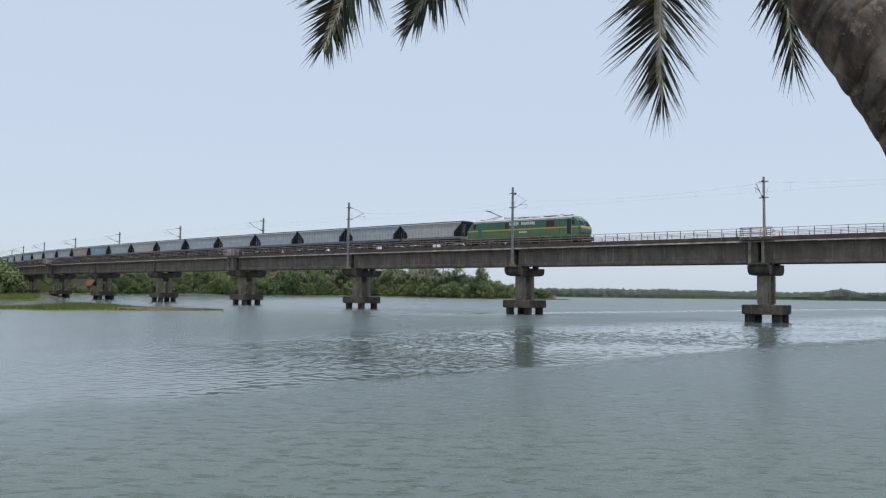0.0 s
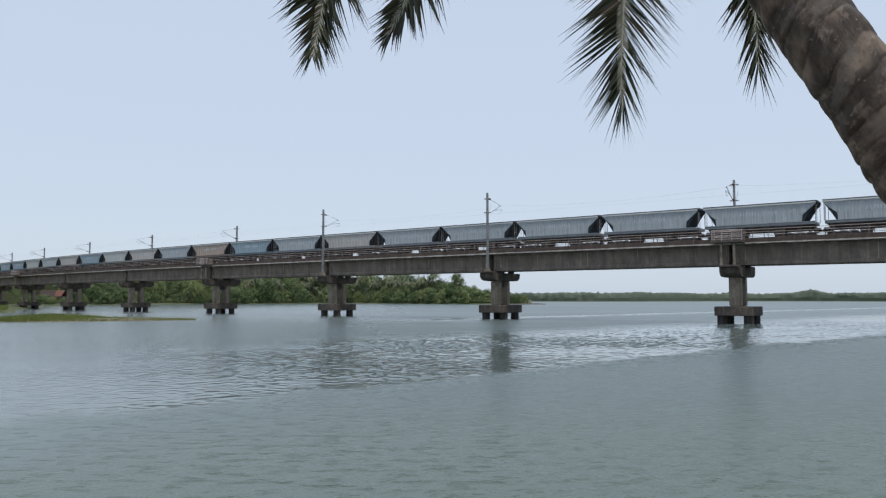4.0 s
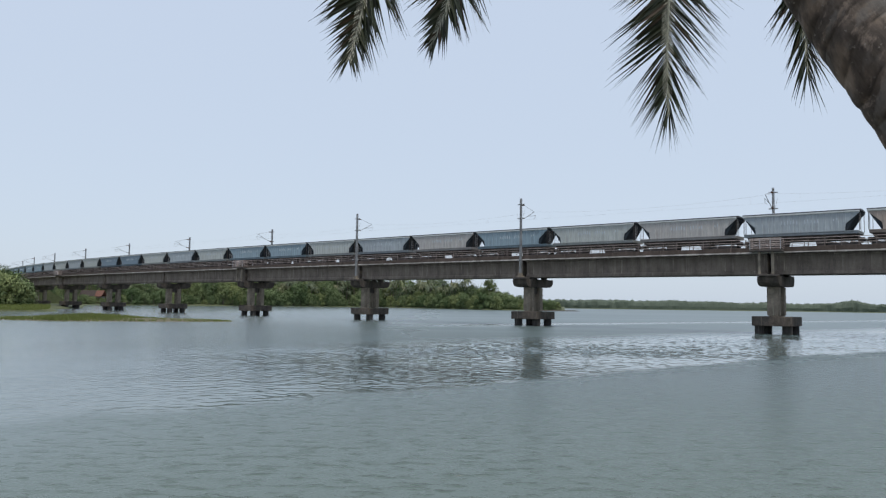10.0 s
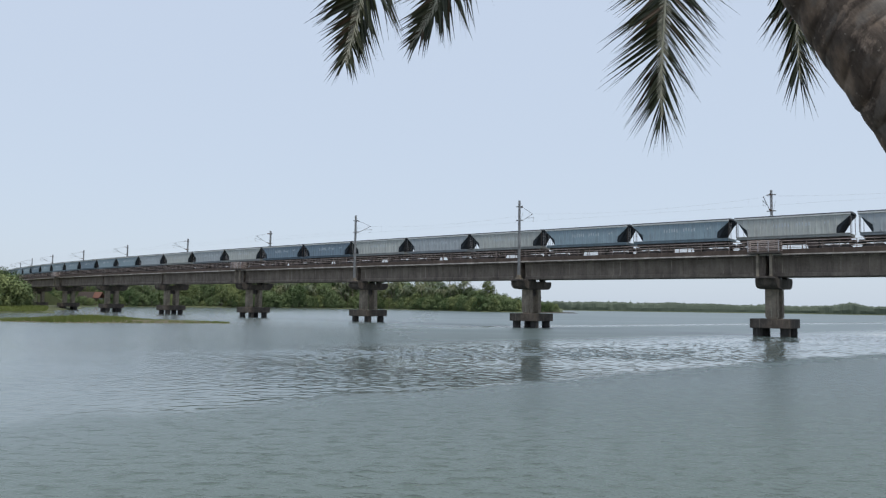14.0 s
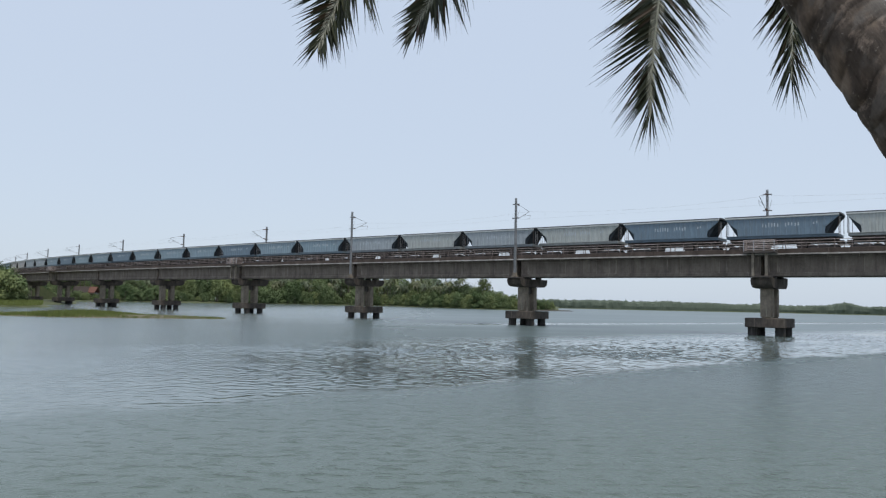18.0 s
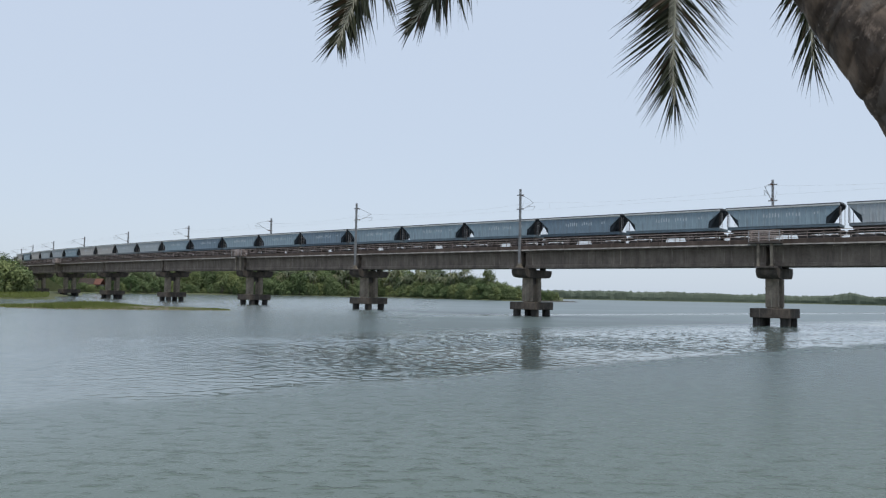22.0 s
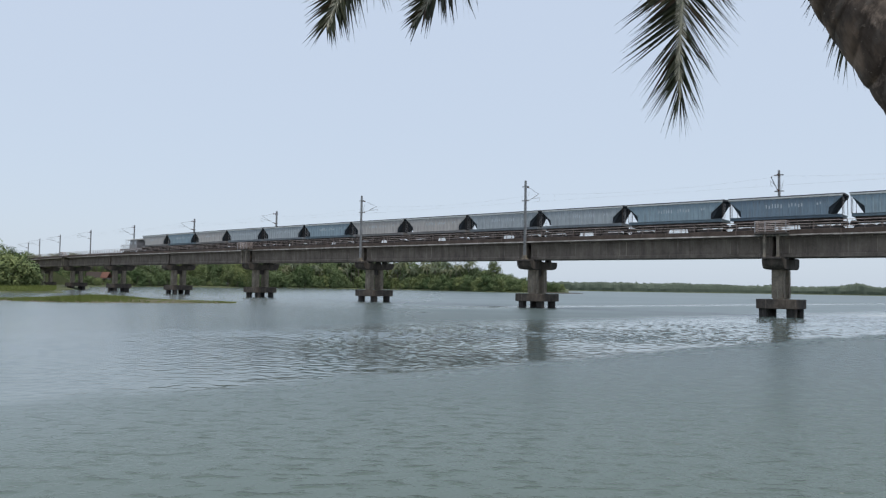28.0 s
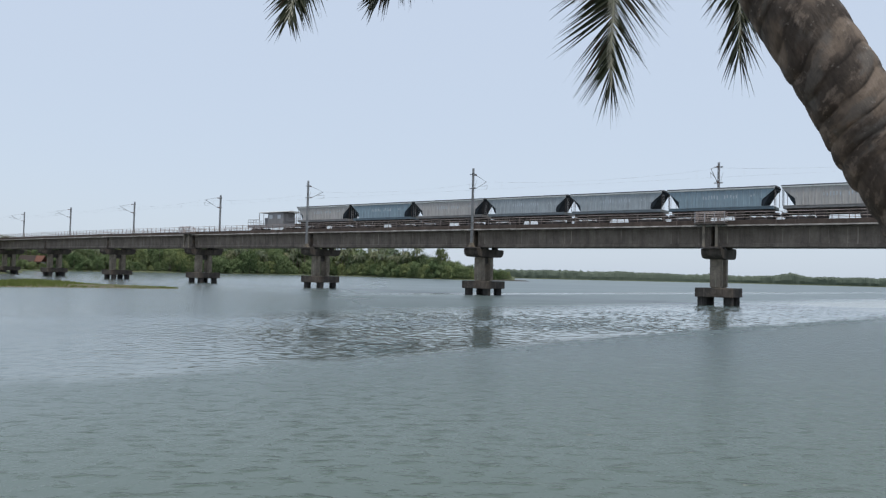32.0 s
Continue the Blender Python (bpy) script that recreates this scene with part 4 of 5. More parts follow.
LEFT = ((-79, 151), (-86, 165), (-97, 192), (-112, 235), (-160, 300), (-300, 310), (-320, 120), (-170, 128), (-105, 141))
blob_land("left_bank", LEFT, ((1.0, -0.5), (0.985, 0.25), (0.9, 0.8), (0.5, 1.1)), GRASS, "grassy river bank below the bridge end")
ISLE = ((-27.4, 98.8), (-36, 103), (-46, 106), (-56, 105), (-60.5, 99), (-56, 93.5), (-46, 90.5), (-36, 94))
isle, isle_pts, isle_mid = blob_land("grass_island", ISLE, ((1.03, -0.3), (1.0, 0.03), (0.9, 0.16), (0.55, 0.3)), MUD, "low muddy islet under marsh grass")

SPIT = tuple(far_point(px, d) for px, d in ((930, 372), (970, 362), (1000, 360), (1022, 361), (1025, 364), (1000, 366), (960, 370)))
blob_land("mud_spit", SPIT, ((1.03, -0.3), (1.0, 0.1), (0.8, 0.45)), DARKMUD, "thin dark mud spit at the bank's tip")

# the bank on which the camera stands
bm = bmesh.new()
xs = [-60 + 4 * i for i in range(31)]
rows = [[bm.verts.new((x, y + 0.5 * noise.noise((x * 0.3, y, 0)), z + 0.06 * noise.noise((x, y, 3)))) for x in xs] for y, z in ((-120, 1.4), (-30, 1.3), (-6, 1.2), (2.6, 1.12), (4.2, 0.7), (5.6, -0.5))]
for a, b in zip(rows, rows[1:]):
    for i in range(len(xs) - 1):
        bm.faces.new((a[i], a[i + 1], b[i + 1], b[i]))
tagged(new("near_bank", mesh_of("near_bank", bm, MUD)), "bare earth river bank at the palm's foot", "river bank", kind="structure")

# the embankment that takes the track on behind the trees
bm = bmesh.new()
prev = None
for s in range(246, 721, 12):
    m = track(s)
    cur = [bm.verts.new(m @ Vector(p)) for p in ((0, -16, 0.2), (0, -3.2, 8.45), (0, 3.2, 8.45), (0, 16, 0.2))]
    if prev:
        for i in range(3):
            bm.faces.new((prev[i], prev[i + 1], cur[i + 1], cur[i]))
    else:
        bm.faces.new(cur)
    prev = cur
tagged(new("embankment", mesh_of("embankment", bm, GRASS)), "grassy railway embankment behind the bridge end", "embankment", kind="structure")


# ---------------------------------------------------------------- foliage
def foliage(name, dark, light, gloss=0.8, brown=None):
    m, nt, b = material(name, gloss, 0, 0.3 if gloss < 0.5 else 0.12)
    isl = nt.nodes.new("ShaderNodeNewGeometry").outputs["Random Per Island"]
    tone = mix(nt, 0.5, isl, ramp(nt, noise_tex(nt, coords(nt), 0.55, 4, 0.6), ((0.3, (0, 0, 0)), (0.7, (1, 1, 1)))))
    c = ramp(nt, tone, ((0.1, dark), (0.9, light)))
    stops = ((0.0, (0.58, 0.66, 0.62)), (0.5, (1, 1, 1)), (1.0, (1.4, 1.25, 1.1)))
    c = mix(nt, 1.0, c, ramp(nt, random_of(nt), stops), 'MULTIPLY')
    if brown:
        c = mix(nt, ramp(nt, random_of(nt), ((0.86, (0, 0, 0)), (0.9, (1, 1, 1)))), c, brown)
    nt.links.new(c, b.inputs["Base Color"])
    return m


LEAF_BUSH = foliage("mangrove_leaves", (0.088, 0.125, 0.055), (0.175, 0.22, 0.105))
LEAF_DARK = foliage("dark_tree_leaves", (0.055, 0.08, 0.04), (0.12, 0.155, 0.08))
LEAF_PALM = foliage("palm_crown_leaves", (0.08, 0.1, 0.062), (0.2, 0.225, 0.15))
# lighter, bluer leaves: distance haze is mixed into the colour
LEAF_HAZED = foliage("hazed_mangrove_leaves", (0.085, 0.115, 0.095), (0.115, 0.145, 0.12))
BARK = simple("tree_bark", (0.09, 0.075, 0.06), (0.2, 0.17, 0.14), 3, 0.95)


def leafy(bm, rnd, centres, count, size):
    """Loose clumps of small folded leaves, thick at the rim, that face outward."""
    for _ in range(count):
        c, r = rnd.choice(centres)
        d = Vector((rnd.gauss(0, 1), rnd.gauss(0, 1), rnd.gauss(0.25, 1))).normalized()
        p = Vector(c) + d * r * (1.18 - 0.75 * rnd.random() ** 1.6)
        n = (d + 0.75 * Vector((rnd.uniform(-1, 1), rnd.uniform(-1, 1), rnd.uniform(-0.4, 1)))).normalized()
        u = n.orthogonal().normalized()
        u.rotate(Matrix.Rotation(rnd.uniform(0, math.tau), 3, n))
        v = n.cross(u)
        s = size * rnd.uniform(0.6, 1.3)
        a, b = bm.verts.new(p - u * s), bm.verts.new(p + u * s)
        e, f = bm.verts.new(p + v * s * 0.6 - n * s * 0.2), bm.verts.new(p - v * s * 0.6 - n * s * 0.2)
        bm.faces.new((a, b, e))
        bm.faces.new((b, a, f))


def limb(bm, pts, r0, r1, n=6):
    for i, (a, b) in enumerate(zip(pts, pts[1:])):
        k = len(pts) - 1
        tube(bm, a, b, r0 + (r1 - r0) * i / k, r0 + (r1 - r0) * (i + 1) / k, n, False)


def build_tree(name, seed, height, spread, mat, leaves, size, label, category, low=0.12):
    rnd = random.Random(seed)
    th = thing(name)
    bm = bmesh.new()
    limb(bm, [(0, 0, -0.4), (0.1, 0, height * 0.25), (rnd.uniform(-0.4, 0.4), 0.2, height * 0.55)], 0.035 * height, 0.015 * height, 8)
    centres = []
    for i in range(11):
        a = i * 2.4 + rnd.uniform(-0.4, 0.4)
        z = height * (low + (0.86 - low) * (i + 0.5) / 11)
        rr = spread * (1.0 - 0.75 * abs((i + 0.5) / 11 - 0.35) ** 1.2) * rnd.uniform(0.45, 0.8)
        c = (rr * math.cos(a), rr * math.sin(a), z)
        centres.append((c, spread * rnd.uniform(0.26, 0.58)))
        limb(bm, [(0, 0, max(0.1, z - height * 0.25)), (c[0] * 0.5, c[1] * 0.5, z - 0.1 * height), c], 0.012 * height, 0.004 * height, 5)
    centres.append(((rnd.uniform(-0.2, 0.2) * spread, 0, height * 0.84), spread * 0.36))
    part("trunk", bm, BARK, th)
    bm = bmesh.new()
    leafy(bm, rnd, centres, leaves, size)
    part("crown", bm, mat, th)
    return tagged(th, label, category)


def build_far_palm(seed, height, label):
    rnd = random.Random(seed)
    th = thing("coconut_palm")
    bm = bmesh.new()
    lean = rnd.uniform(-0.12, 0.12) * height
    pts = [(lean * f * f, 0.3 * lean * f, height * f - 0.3) for f in (0, 0.25, 0.5, 0.75, 1.0)]
    limb(bm, pts, 0.2, 0.12, 7)
    part("trunk", bm, BARK, th)
    bm = bmesh.new()
    top = Vector(pts[-1])
    n = 17
    for i in range(n):
        a = i * 2.399 + rnd.uniform(-0.2, 0.2)
        rise = 0.85 - 1.35 * i / n + rnd.uniform(-0.12, 0.12)
        out = Vector((math.cos(a), math.sin(a), 0))
        side = Vector((-math.sin(a), math.cos(a), 0))
        L = rnd.uniform(3.0, 3.9)
        last = top
        for j in range(9):
            f = (j + 1) / 9
            p = top + out * L * f * (0.75 + 0.2 * math.cos(rise)) + Vector((0, 0, L * (rise * f - 0.85 * f * f)))
            w = 0.95 * math.sin(math.pi * min(1, 0.22 + 0.78 * f) ** 0.8) + 0.12
            for sg in (-1, 1):
                tip = p + side * sg * w * 0.75 + out * 0.35 + Vector((0, 0, -0.45 * w - 0.15))
                q = [bm.verts.new(x) for x in (last, p, tip)]
                bm.faces.new(q)
            last = p
    part("crown", bm, LEAF_PALM, th)
    bm = bmesh.new()
    for i in range(6):
        a = i * 1.05
        p = top + Vector((0.28 * math.cos(a), 0.28 * math.sin(a), -0.25))
        bmesh.ops.create_icosphere(bm, subdivisions=1, radius=0.14, matrix=Matrix.Translation(p))
    part("coconut_bunch", bm, LEAF_DARK, th)
    return tagged(th, label, "palm tree", "palms on the far bank")


protos = {
    "bush": [build_tree("mangrove_bush", 11 + i, 6.0, 3.6, LEAF_BUSH, 1850, 0.275, "rounded bright green mangrove bush on the bank", "bush", 0.08) for i in range(3)],
    "tree": [build_tree("broadleaf_tree", 31 + i, 11.5, 4.4, LEAF_DARK if i == 1 else LEAF_BUSH, 2000, 0.33, "leafy green broadleaf tree on the bank", "tree", 0.2) for i in range(3)],
    "palm": [build_far_palm(51 + i, 12.0 + 1.5 * i, "tall coconut palm among the bank trees") for i in range(3)],
}
for group in ("bush", "tree"):
    for ob in protos[group]:
        ob["group"] = "trees on the far bank"
used = set()


def plant(kind, x, y, z, scale, rnd, which=None):
    i = rnd.randrange(3) if which is None else which
    ob = protos[kind][i]
    m = pose(x, y, z, rnd.uniform(-3, 3), rnd.uniform(-3, 3), rnd.uniform(0, 360)) @ Matrix.Diagonal((scale, scale, scale * rnd.uniform(0.88, 1.12), 1))
    if (kind, i) in used:
        return copy_thing(ob, m @ Matrix.Diagonal((1 / ob.scale.x, 1 / ob.scale.y, 1 / ob.scale.z, 1)))
    used.add((kind, i))
    ob.matrix_basis = m
    return ob


def shore_depth(px):
    q = sorted(SHORE)
    return float(np.interp(px, [p for p, _ in q], [d for _, d in q]))


rnd = random.Random(77)
# front line of bushes, then trees, then palms behind
px = 988.0
while px > -140:
    d = shore_depth(px) + rnd.uniform(3, 7)
    x, y = far_point(px, d)
    plant("bush", x, y, 0.3, (rnd.uniform(0.45, 1.25) if px < 440 else (1.1 + 0.9 * noise.noise((px * 0.035, 3.0, 0.0)) + rnd.uniform(-0.3, 0.3)) if px < 880 else rnd.uniform(1.1, 1.3) - (px - 880) * 0.0052) if not 128 < px < 190 else rnd.uniform(0.45, 0.62), rnd)
    px -= rnd.uniform(5, 9) if px > 470 else rnd.uniform(9, 17)
px = 925.0
while px > -140:
    d = shore_depth(px) + rnd.uniform(9, 26)
    x, y = far_point(px, d)
    if 132 < px < 186:
        d += 34
        x, y = far_point(px, d)
    tall = rnd.uniform(0.85, 0.95) - (px - 850) * 0.0035 if px > 850 else rnd.uniform(0.9, 1.1) if px > 815 else rnd.uniform(0.95, 1.4)
    plant("tree", x, y, 0.7, tall * (0.72 if px < 330 else 1.0), rnd)
    px -= rnd.uniform(6, 12)
px = 850.0
while px > -140:
    d = shore_depth(px) + (rnd.uniform(24, 48) if not 132 < px < 190 else 70)
    x, y = far_point(px, d)
    plant("tree", x, y, 0.8, (rnd.uniform(1.15, 1.6) if px < 780 else rnd.uniform(0.9, 1.05)) * (0.72 if px < 330 else 1.0), rnd)
    px -= rnd.uniform(7, 12)
px = 830.0
while px > -140:
    d = shore_depth(px) + rnd.uniform(8, 34)
    x, y = far_point(px, d)
    plant("palm", x, y, 0.8, rnd.uniform(0.9, 1.3) * (0.62 if px < 330 else 1.0), rnd)
    px -= rnd.uniform(6, 12)
px = 800.0
while px > 470:                                     # palms leaning out over the bushes
    d = shore_depth(px) + rnd.uniform(5, 10)
    x, y = far_point(px, d)
    plant("palm", x, y, 0.6, rnd.uniform(0.68, 1.05), rnd)
    px -= rnd.uniform(5, 10)
for px, sc in ((868, 1.25), (858, 0.95), (810, 1.1)):
    d = shore_depth(px) + 16
    x, y = far_point(px, d)
    plant("tree", x, y, 0.6, sc, rnd)
for px, sc in ((398, 1.0), (415, 0.9), (522, 1.2), (534, 1.05), (578, 1.3), (592, 1.05), (668, 0.95), (742, 0.8)):     # round leafy trees out in front
    d = shore_depth(px) + 4
    x, y = far_point(px, d)
    plant("tree", x, y, 0.5, sc, rnd, 0 if sc > 1 else 2)
for px, d, sc in ((150, 309, 0.6), (163, 309, 0.5)):
    x, y = far_point(px, d)
    plant("bush", x, y, 0.5, sc, rnd)
for px, d, sc in ((58, 330, 1.0), (88, 322, 1.02), (118, 325, 0.9)):
    x, y = far_point(px, d)
    plant("palm", x, y, 0.8, sc, rnd)
# bushes and trees on the grassy bank before the bridge end
for px, d, kind, sc in ((46, 172, "bush", 0.8), (30, 168, "bush", 1.05), (12, 166, "bush", 1.1), (-8, 165, "bush", 1.0), (38, 185, "bush", 1.15), (18, 184, "tree", 0.72), (0, 182, "tree", 0.78), (-22, 176, "bush", 1.2),
                        (-40, 182, "tree", 0.8), (-60, 172, "bush", 1.1), (-85, 180, "tree", 0.85), (28, 205, "tree", 0.75), (50, 196, "bush", 0.75), (-15, 200, "tree", 0.95), (-110, 175, "bush", 1.2), (-140, 185, "tree", 0.9),
                        (10, 225, "tree", 0.9), (34, 240, "tree", 0.85), (-180, 180, "tree", 0.9)):
    x, y = far_point(px, d)
    plant(kind, x, y, 0.75, sc, rnd)

# the distant mangrove belt: three overlapping rounded ridges of crowns with a fringe of leaves
rnd = random.Random(5)
verts, faces = [], []


def belt_height(px, row):
    h = 7.2 + 1.6 * noise.noise((px * 0.018, row * 7.0, 0)) + 3.0 * (0.5 - abs(noise.noise((px * 0.075, row * 3.0, 5)))) + 0.7 * noise.noise((px * 0.23, row, 9))
    return h + 4.2 * math.exp(-((px - 1508) / 22) ** 2)


for row in range(3):
    n0 = len(verts)
    cols = 1700
    prof = ((0.0, 0.0), (-0.5, 0.4), (-0.3, 0.8), (0.2, 0.94), (0.7, 1.0), (3.0, 0.97))
    for i in range(cols):
        px = 885 + i * 0.8
        d = 774 + 40 * math.sin(px * 0.01) + row * 9
        h = belt_height(px, row)
        for back, f in prof:
            jit = 0.9 * noise.noise((px * 0.11, f * 1.5, row * 5)) + rnd.uniform(-0.15, 0.15)
            x, y = far_point(px, d + back * 1.4 + jit)
            verts.append((x, y, 0.3 + h * f))
    m = len(prof)
    for i in range(cols - 1):
        for j in range(m - 1):
            a = n0 + i * m + j
            faces.append((a, a + m, a + m + 1, a + 1))
for i in range(5000):
    px = rnd.uniform(886, 2240)
    row = rnd.randrange(3)
    d = 772 + 40 * math.sin(px * 0.01) + row * 9
    h = belt_height(px, row)
    f = rnd.uniform(0.84, 1.04)
    x, y = far_point(px, d + rnd.uniform(-2.0, 2.0))
    p = Vector((x, y, 0.3 + h * f))
    u = Vector((rnd.uniform(-1, 1), rnd.uniform(-0.3, 0.3), rnd.uniform(-0.5, 0.5))).normalized() * 0.6
    v = Vector((rnd.uniform(-0.5, 0.5), rnd.uniform(-0.6, 0.2), 1)).normalized() * 0.45
    k = len(verts)
    verts += [tuple(p - u), tuple(p + u), tuple(p + v)]
    faces.append((k, k + 1, k + 2))
me = bpy.data.meshes.new("mangrove_belt")
me.from_pydata(verts, [], faces)
me.materials.append(LEAF_HAZED)
tagged(new("mangrove_belt", me), "thin distant belt of green mangroves along water", "mangroves", kind="stuff")


# marsh grass on the islet and the left bank
def grass_patch(name, spots, label):
    verts, faces = [], []
    rnd = random.Random(9)
    for x, y, z, h in spots:
        for _ in range(3):
            a = rnd.uniform(0, math.tau)
            w = 0.07
            dx, dy = w * math.cos(a), w * math.sin(a)
            l = rnd.uniform(-0.25, 0.25) * h
            hh = h * rnd.uniform(0.6, 1.15)
            k = len(verts)
            ox, oy = rnd.uniform(-0.2, 0.2), rnd.uniform(-0.2, 0.2)
            verts += [(x + ox - dx, y + oy - dy, z), (x + ox + dx, y + oy + dy, z), (x + ox + l, y + oy + l, z + hh)]
            faces.append((k, k + 1, k + 2))
    me = bpy.data.meshes.new(name)
    me.from_pydata(verts, [], faces)
    me.materials.append(LEAF_GRASS)
    tagged(new(name, me), label, "grass", kind="stuff")


LEAF_GRASS = foliage("marsh_grass", (0.085, 0.115, 0.032), (0.16, 0.195, 0.068))
rnd = random.Random(21)
spots = []
for _ in range(9000):
    i = rnd.randrange(len(isle_pts))
    k = math.sqrt(rnd.random()) * 0.99
    a, b = isle_pts[i], isle_pts[(i + 1) % len(isle_pts)]
    f = rnd.random()
    x = isle_mid[0] + (a[0] + (b[0] - a[0]) * f - isle_mid[0]) * k
    y = isle_mid[1] + (a[1] + (b[1] - a[1]) * f - isle_mid[1]) * k
    tall = 0.22 + 0.42 * math.exp(-((x + 47) / 5) ** 2)
    spots.append((x, y, 0.02 + 0.26 * (1 - k), tall * rnd.uniform(0.6, 1.1)))
grass_patch("islet_grass", spots, "tufts of yellow-green marsh grass on the islet")
spots = []
for _ in range(7000):
    px = rnd.uniform(-120, 92)
    d = rnd.uniform(147, 178)
    x, y = far_point(px, d)
    if x < -80 - max(0.0, d - 152) * 0.45:
        spots.append((x, y, 0.3 + min(0.5, (d - 147) * 0.03), rnd.uniform(0.25, 0.7)))
grass_patch("bank_grass", spots, "rough green grass along the bank")


# ---------------------------------------------------------------- houses behind the piers
TILE = simple("terracotta_tiles", (0.1, 0.045, 0.033), (0.18, 0.085, 0.062), 3, 0.85)
PLASTER = simple("house_plaster", (0.12, 0.11, 0.095), (0.22, 0.2, 0.175), 1, 0.9)


OLDTILE = simple("weathered_roof_tiles", (0.03, 0.024, 0.022), (0.06, 0.045, 0.038), 3, 0.9)


def build_house(px, d, turn, w, dp, tiles, label):
    x, y = far_point(px, d)
    th = thing("bank_house", pose(x, y, 1.0, 0, 0, turn))
    part("wall", boxes((-w, w, -dp, dp, -0.4, 2.7)), PLASTER, th)
    bm = bmesh.new()
    prism(bm, [(-dp - 0.7, 2.55), (0, 5.0), (dp + 0.7, 2.55), (dp + 0.7, 2.75), (0, 5.22), (-dp - 0.7, 2.75)], 0, -w - 0.6, w + 0.6)
    part("roof", bm, tiles, th)
    part("door", boxes((-0.5, 0.5, -dp - 0.03, -dp + 0.05, -0.3, 2.0)), LOUVRE, th)
    for sx in (-w * 0.6, w * 0.6):
        part("window", boxes((sx - 0.5, sx + 0.5, -dp - 0.03, -dp + 0.05, 0.9, 2.0)), GLASS_AND_SHADE, th)
    return tagged(th, label, "house", "houses on the far bank")


build_house(160, 318, 8, 2.5, 2.2, OLDTILE, "small house with a dark weathered roof among trees")
build_house(181, 318, -10, 1.2, 1.5, TILE, "small house with a terracotta roof among trees")

# ---------------------------------------------------------------- the leaning palm
SWAY_A = (
    (0, -0.041, -0.015, 7.2), (1, -0.086, -0.018, 8.5), (2, -0.086, -0.006, 9.6), (3, -0.064, 0.01, 6.7), (3.5, -0.015, -0.012, -1), (5.5, 0.007, -0.011, -2),
    (6, 0, 0, 0), (7, 0.025, -0.013, -2.4), (8, 0.014, -0.007, -3), (9, 0, 0.001, -0.1), (10, 0.015, 0.001, 1), (11, 0.011, -0.001, -0.6),
    (12, -0, 0.009, 4.8), (13, 0.003, 0.006, 1.7), (14, -0.002, 0.002, 1.4), (14.5, -0.041, 0.002, 11.3), (16.5, 0.009, 0.015, 0), (17, -0.053, 0.029, 9.8),
    (18, -0.108, 0.046, 8.3), (19, -0.058, 0.036, 8.3), (20, -0.067, 0.03, 3.6), (21, -0.078, 0.065, 10.9), (22, -0.026, 0.018, 7.7), (23, -0.19, 0.068, 17), (23.5, -0.176, 0.164, 17),
    (24, -0.255, 0.256, 17), (24.5, -0.19, 0.137, 13.5), (25, -0.069, 0.058, 9.9), (25.5, -0.065, 0.035, 5.8), (27.5, -0.128, 0.067, 8.3), (28, -0.101, 0.066, 8.1), (29, -0.077, 0.046, 7.8),
    (30, -0.03, 0.029, 1.8), (31, -0.001, 0.021, 1.4), (32, -0.019, 0.013, -0),
)
SWAY_B = (
    (0, -0.094, 0.014, 9.1), (1, -0.142, 0.02, 10.6), (2, -0.162, 0.023, 10.5), (3, -0.051, 0.01, 2.1), (3.5, -0.068, -0.005, 6.9), (5.5, -0.018, 0.003, 1.4),
    (6, 0, 0, 0), (7, 0.016, -0.008, 0.2), (8, -0.037, 0.021, 2.6), (9, 0.016, 0.005, -1.1), (10, 0.007, 0.003, -0.1), (11, -0.016, 0.02, 0.9),
    (12, 0.036, 0.004, -3.7), (13, -0.033, 0.033, 1.4), (14, -0.105, 0.028, 8.7), (14.5, -0.05, 0.024, 3.5), (16.5, -0.072, 0.025, 5.9), (17, -0.091, 0.049, 5.4),
    (18, -0.117, 0.036, 8), (19, -0.001, 0.019, -2), (20, -0.077, 0.06, 2.8), (21, -0.101, 0.03, 8.9), (22, -0.143, 0.033, 13), (23, -0.215, 0.06, 12.8), (23.5, -0.27, 0.085, 12.8),
    (24, -0.293, 0.125, 12.8), (24.5, -0.18, 0.11, 14), (25, -0.162, 0.028, 15.5), (25.5, -0.11, 0.02, 12.7), (27.5, -0.139, 0.027, 11.2), (28, -0.12, 0.019, 8.4), (29, -0.134, 0.005, 10.1),
    (30, -0.083, -0.015, 8.4), (31, 0.005, 0.037, 8.4), (32, -0.035, 0.035, 8.4),
)
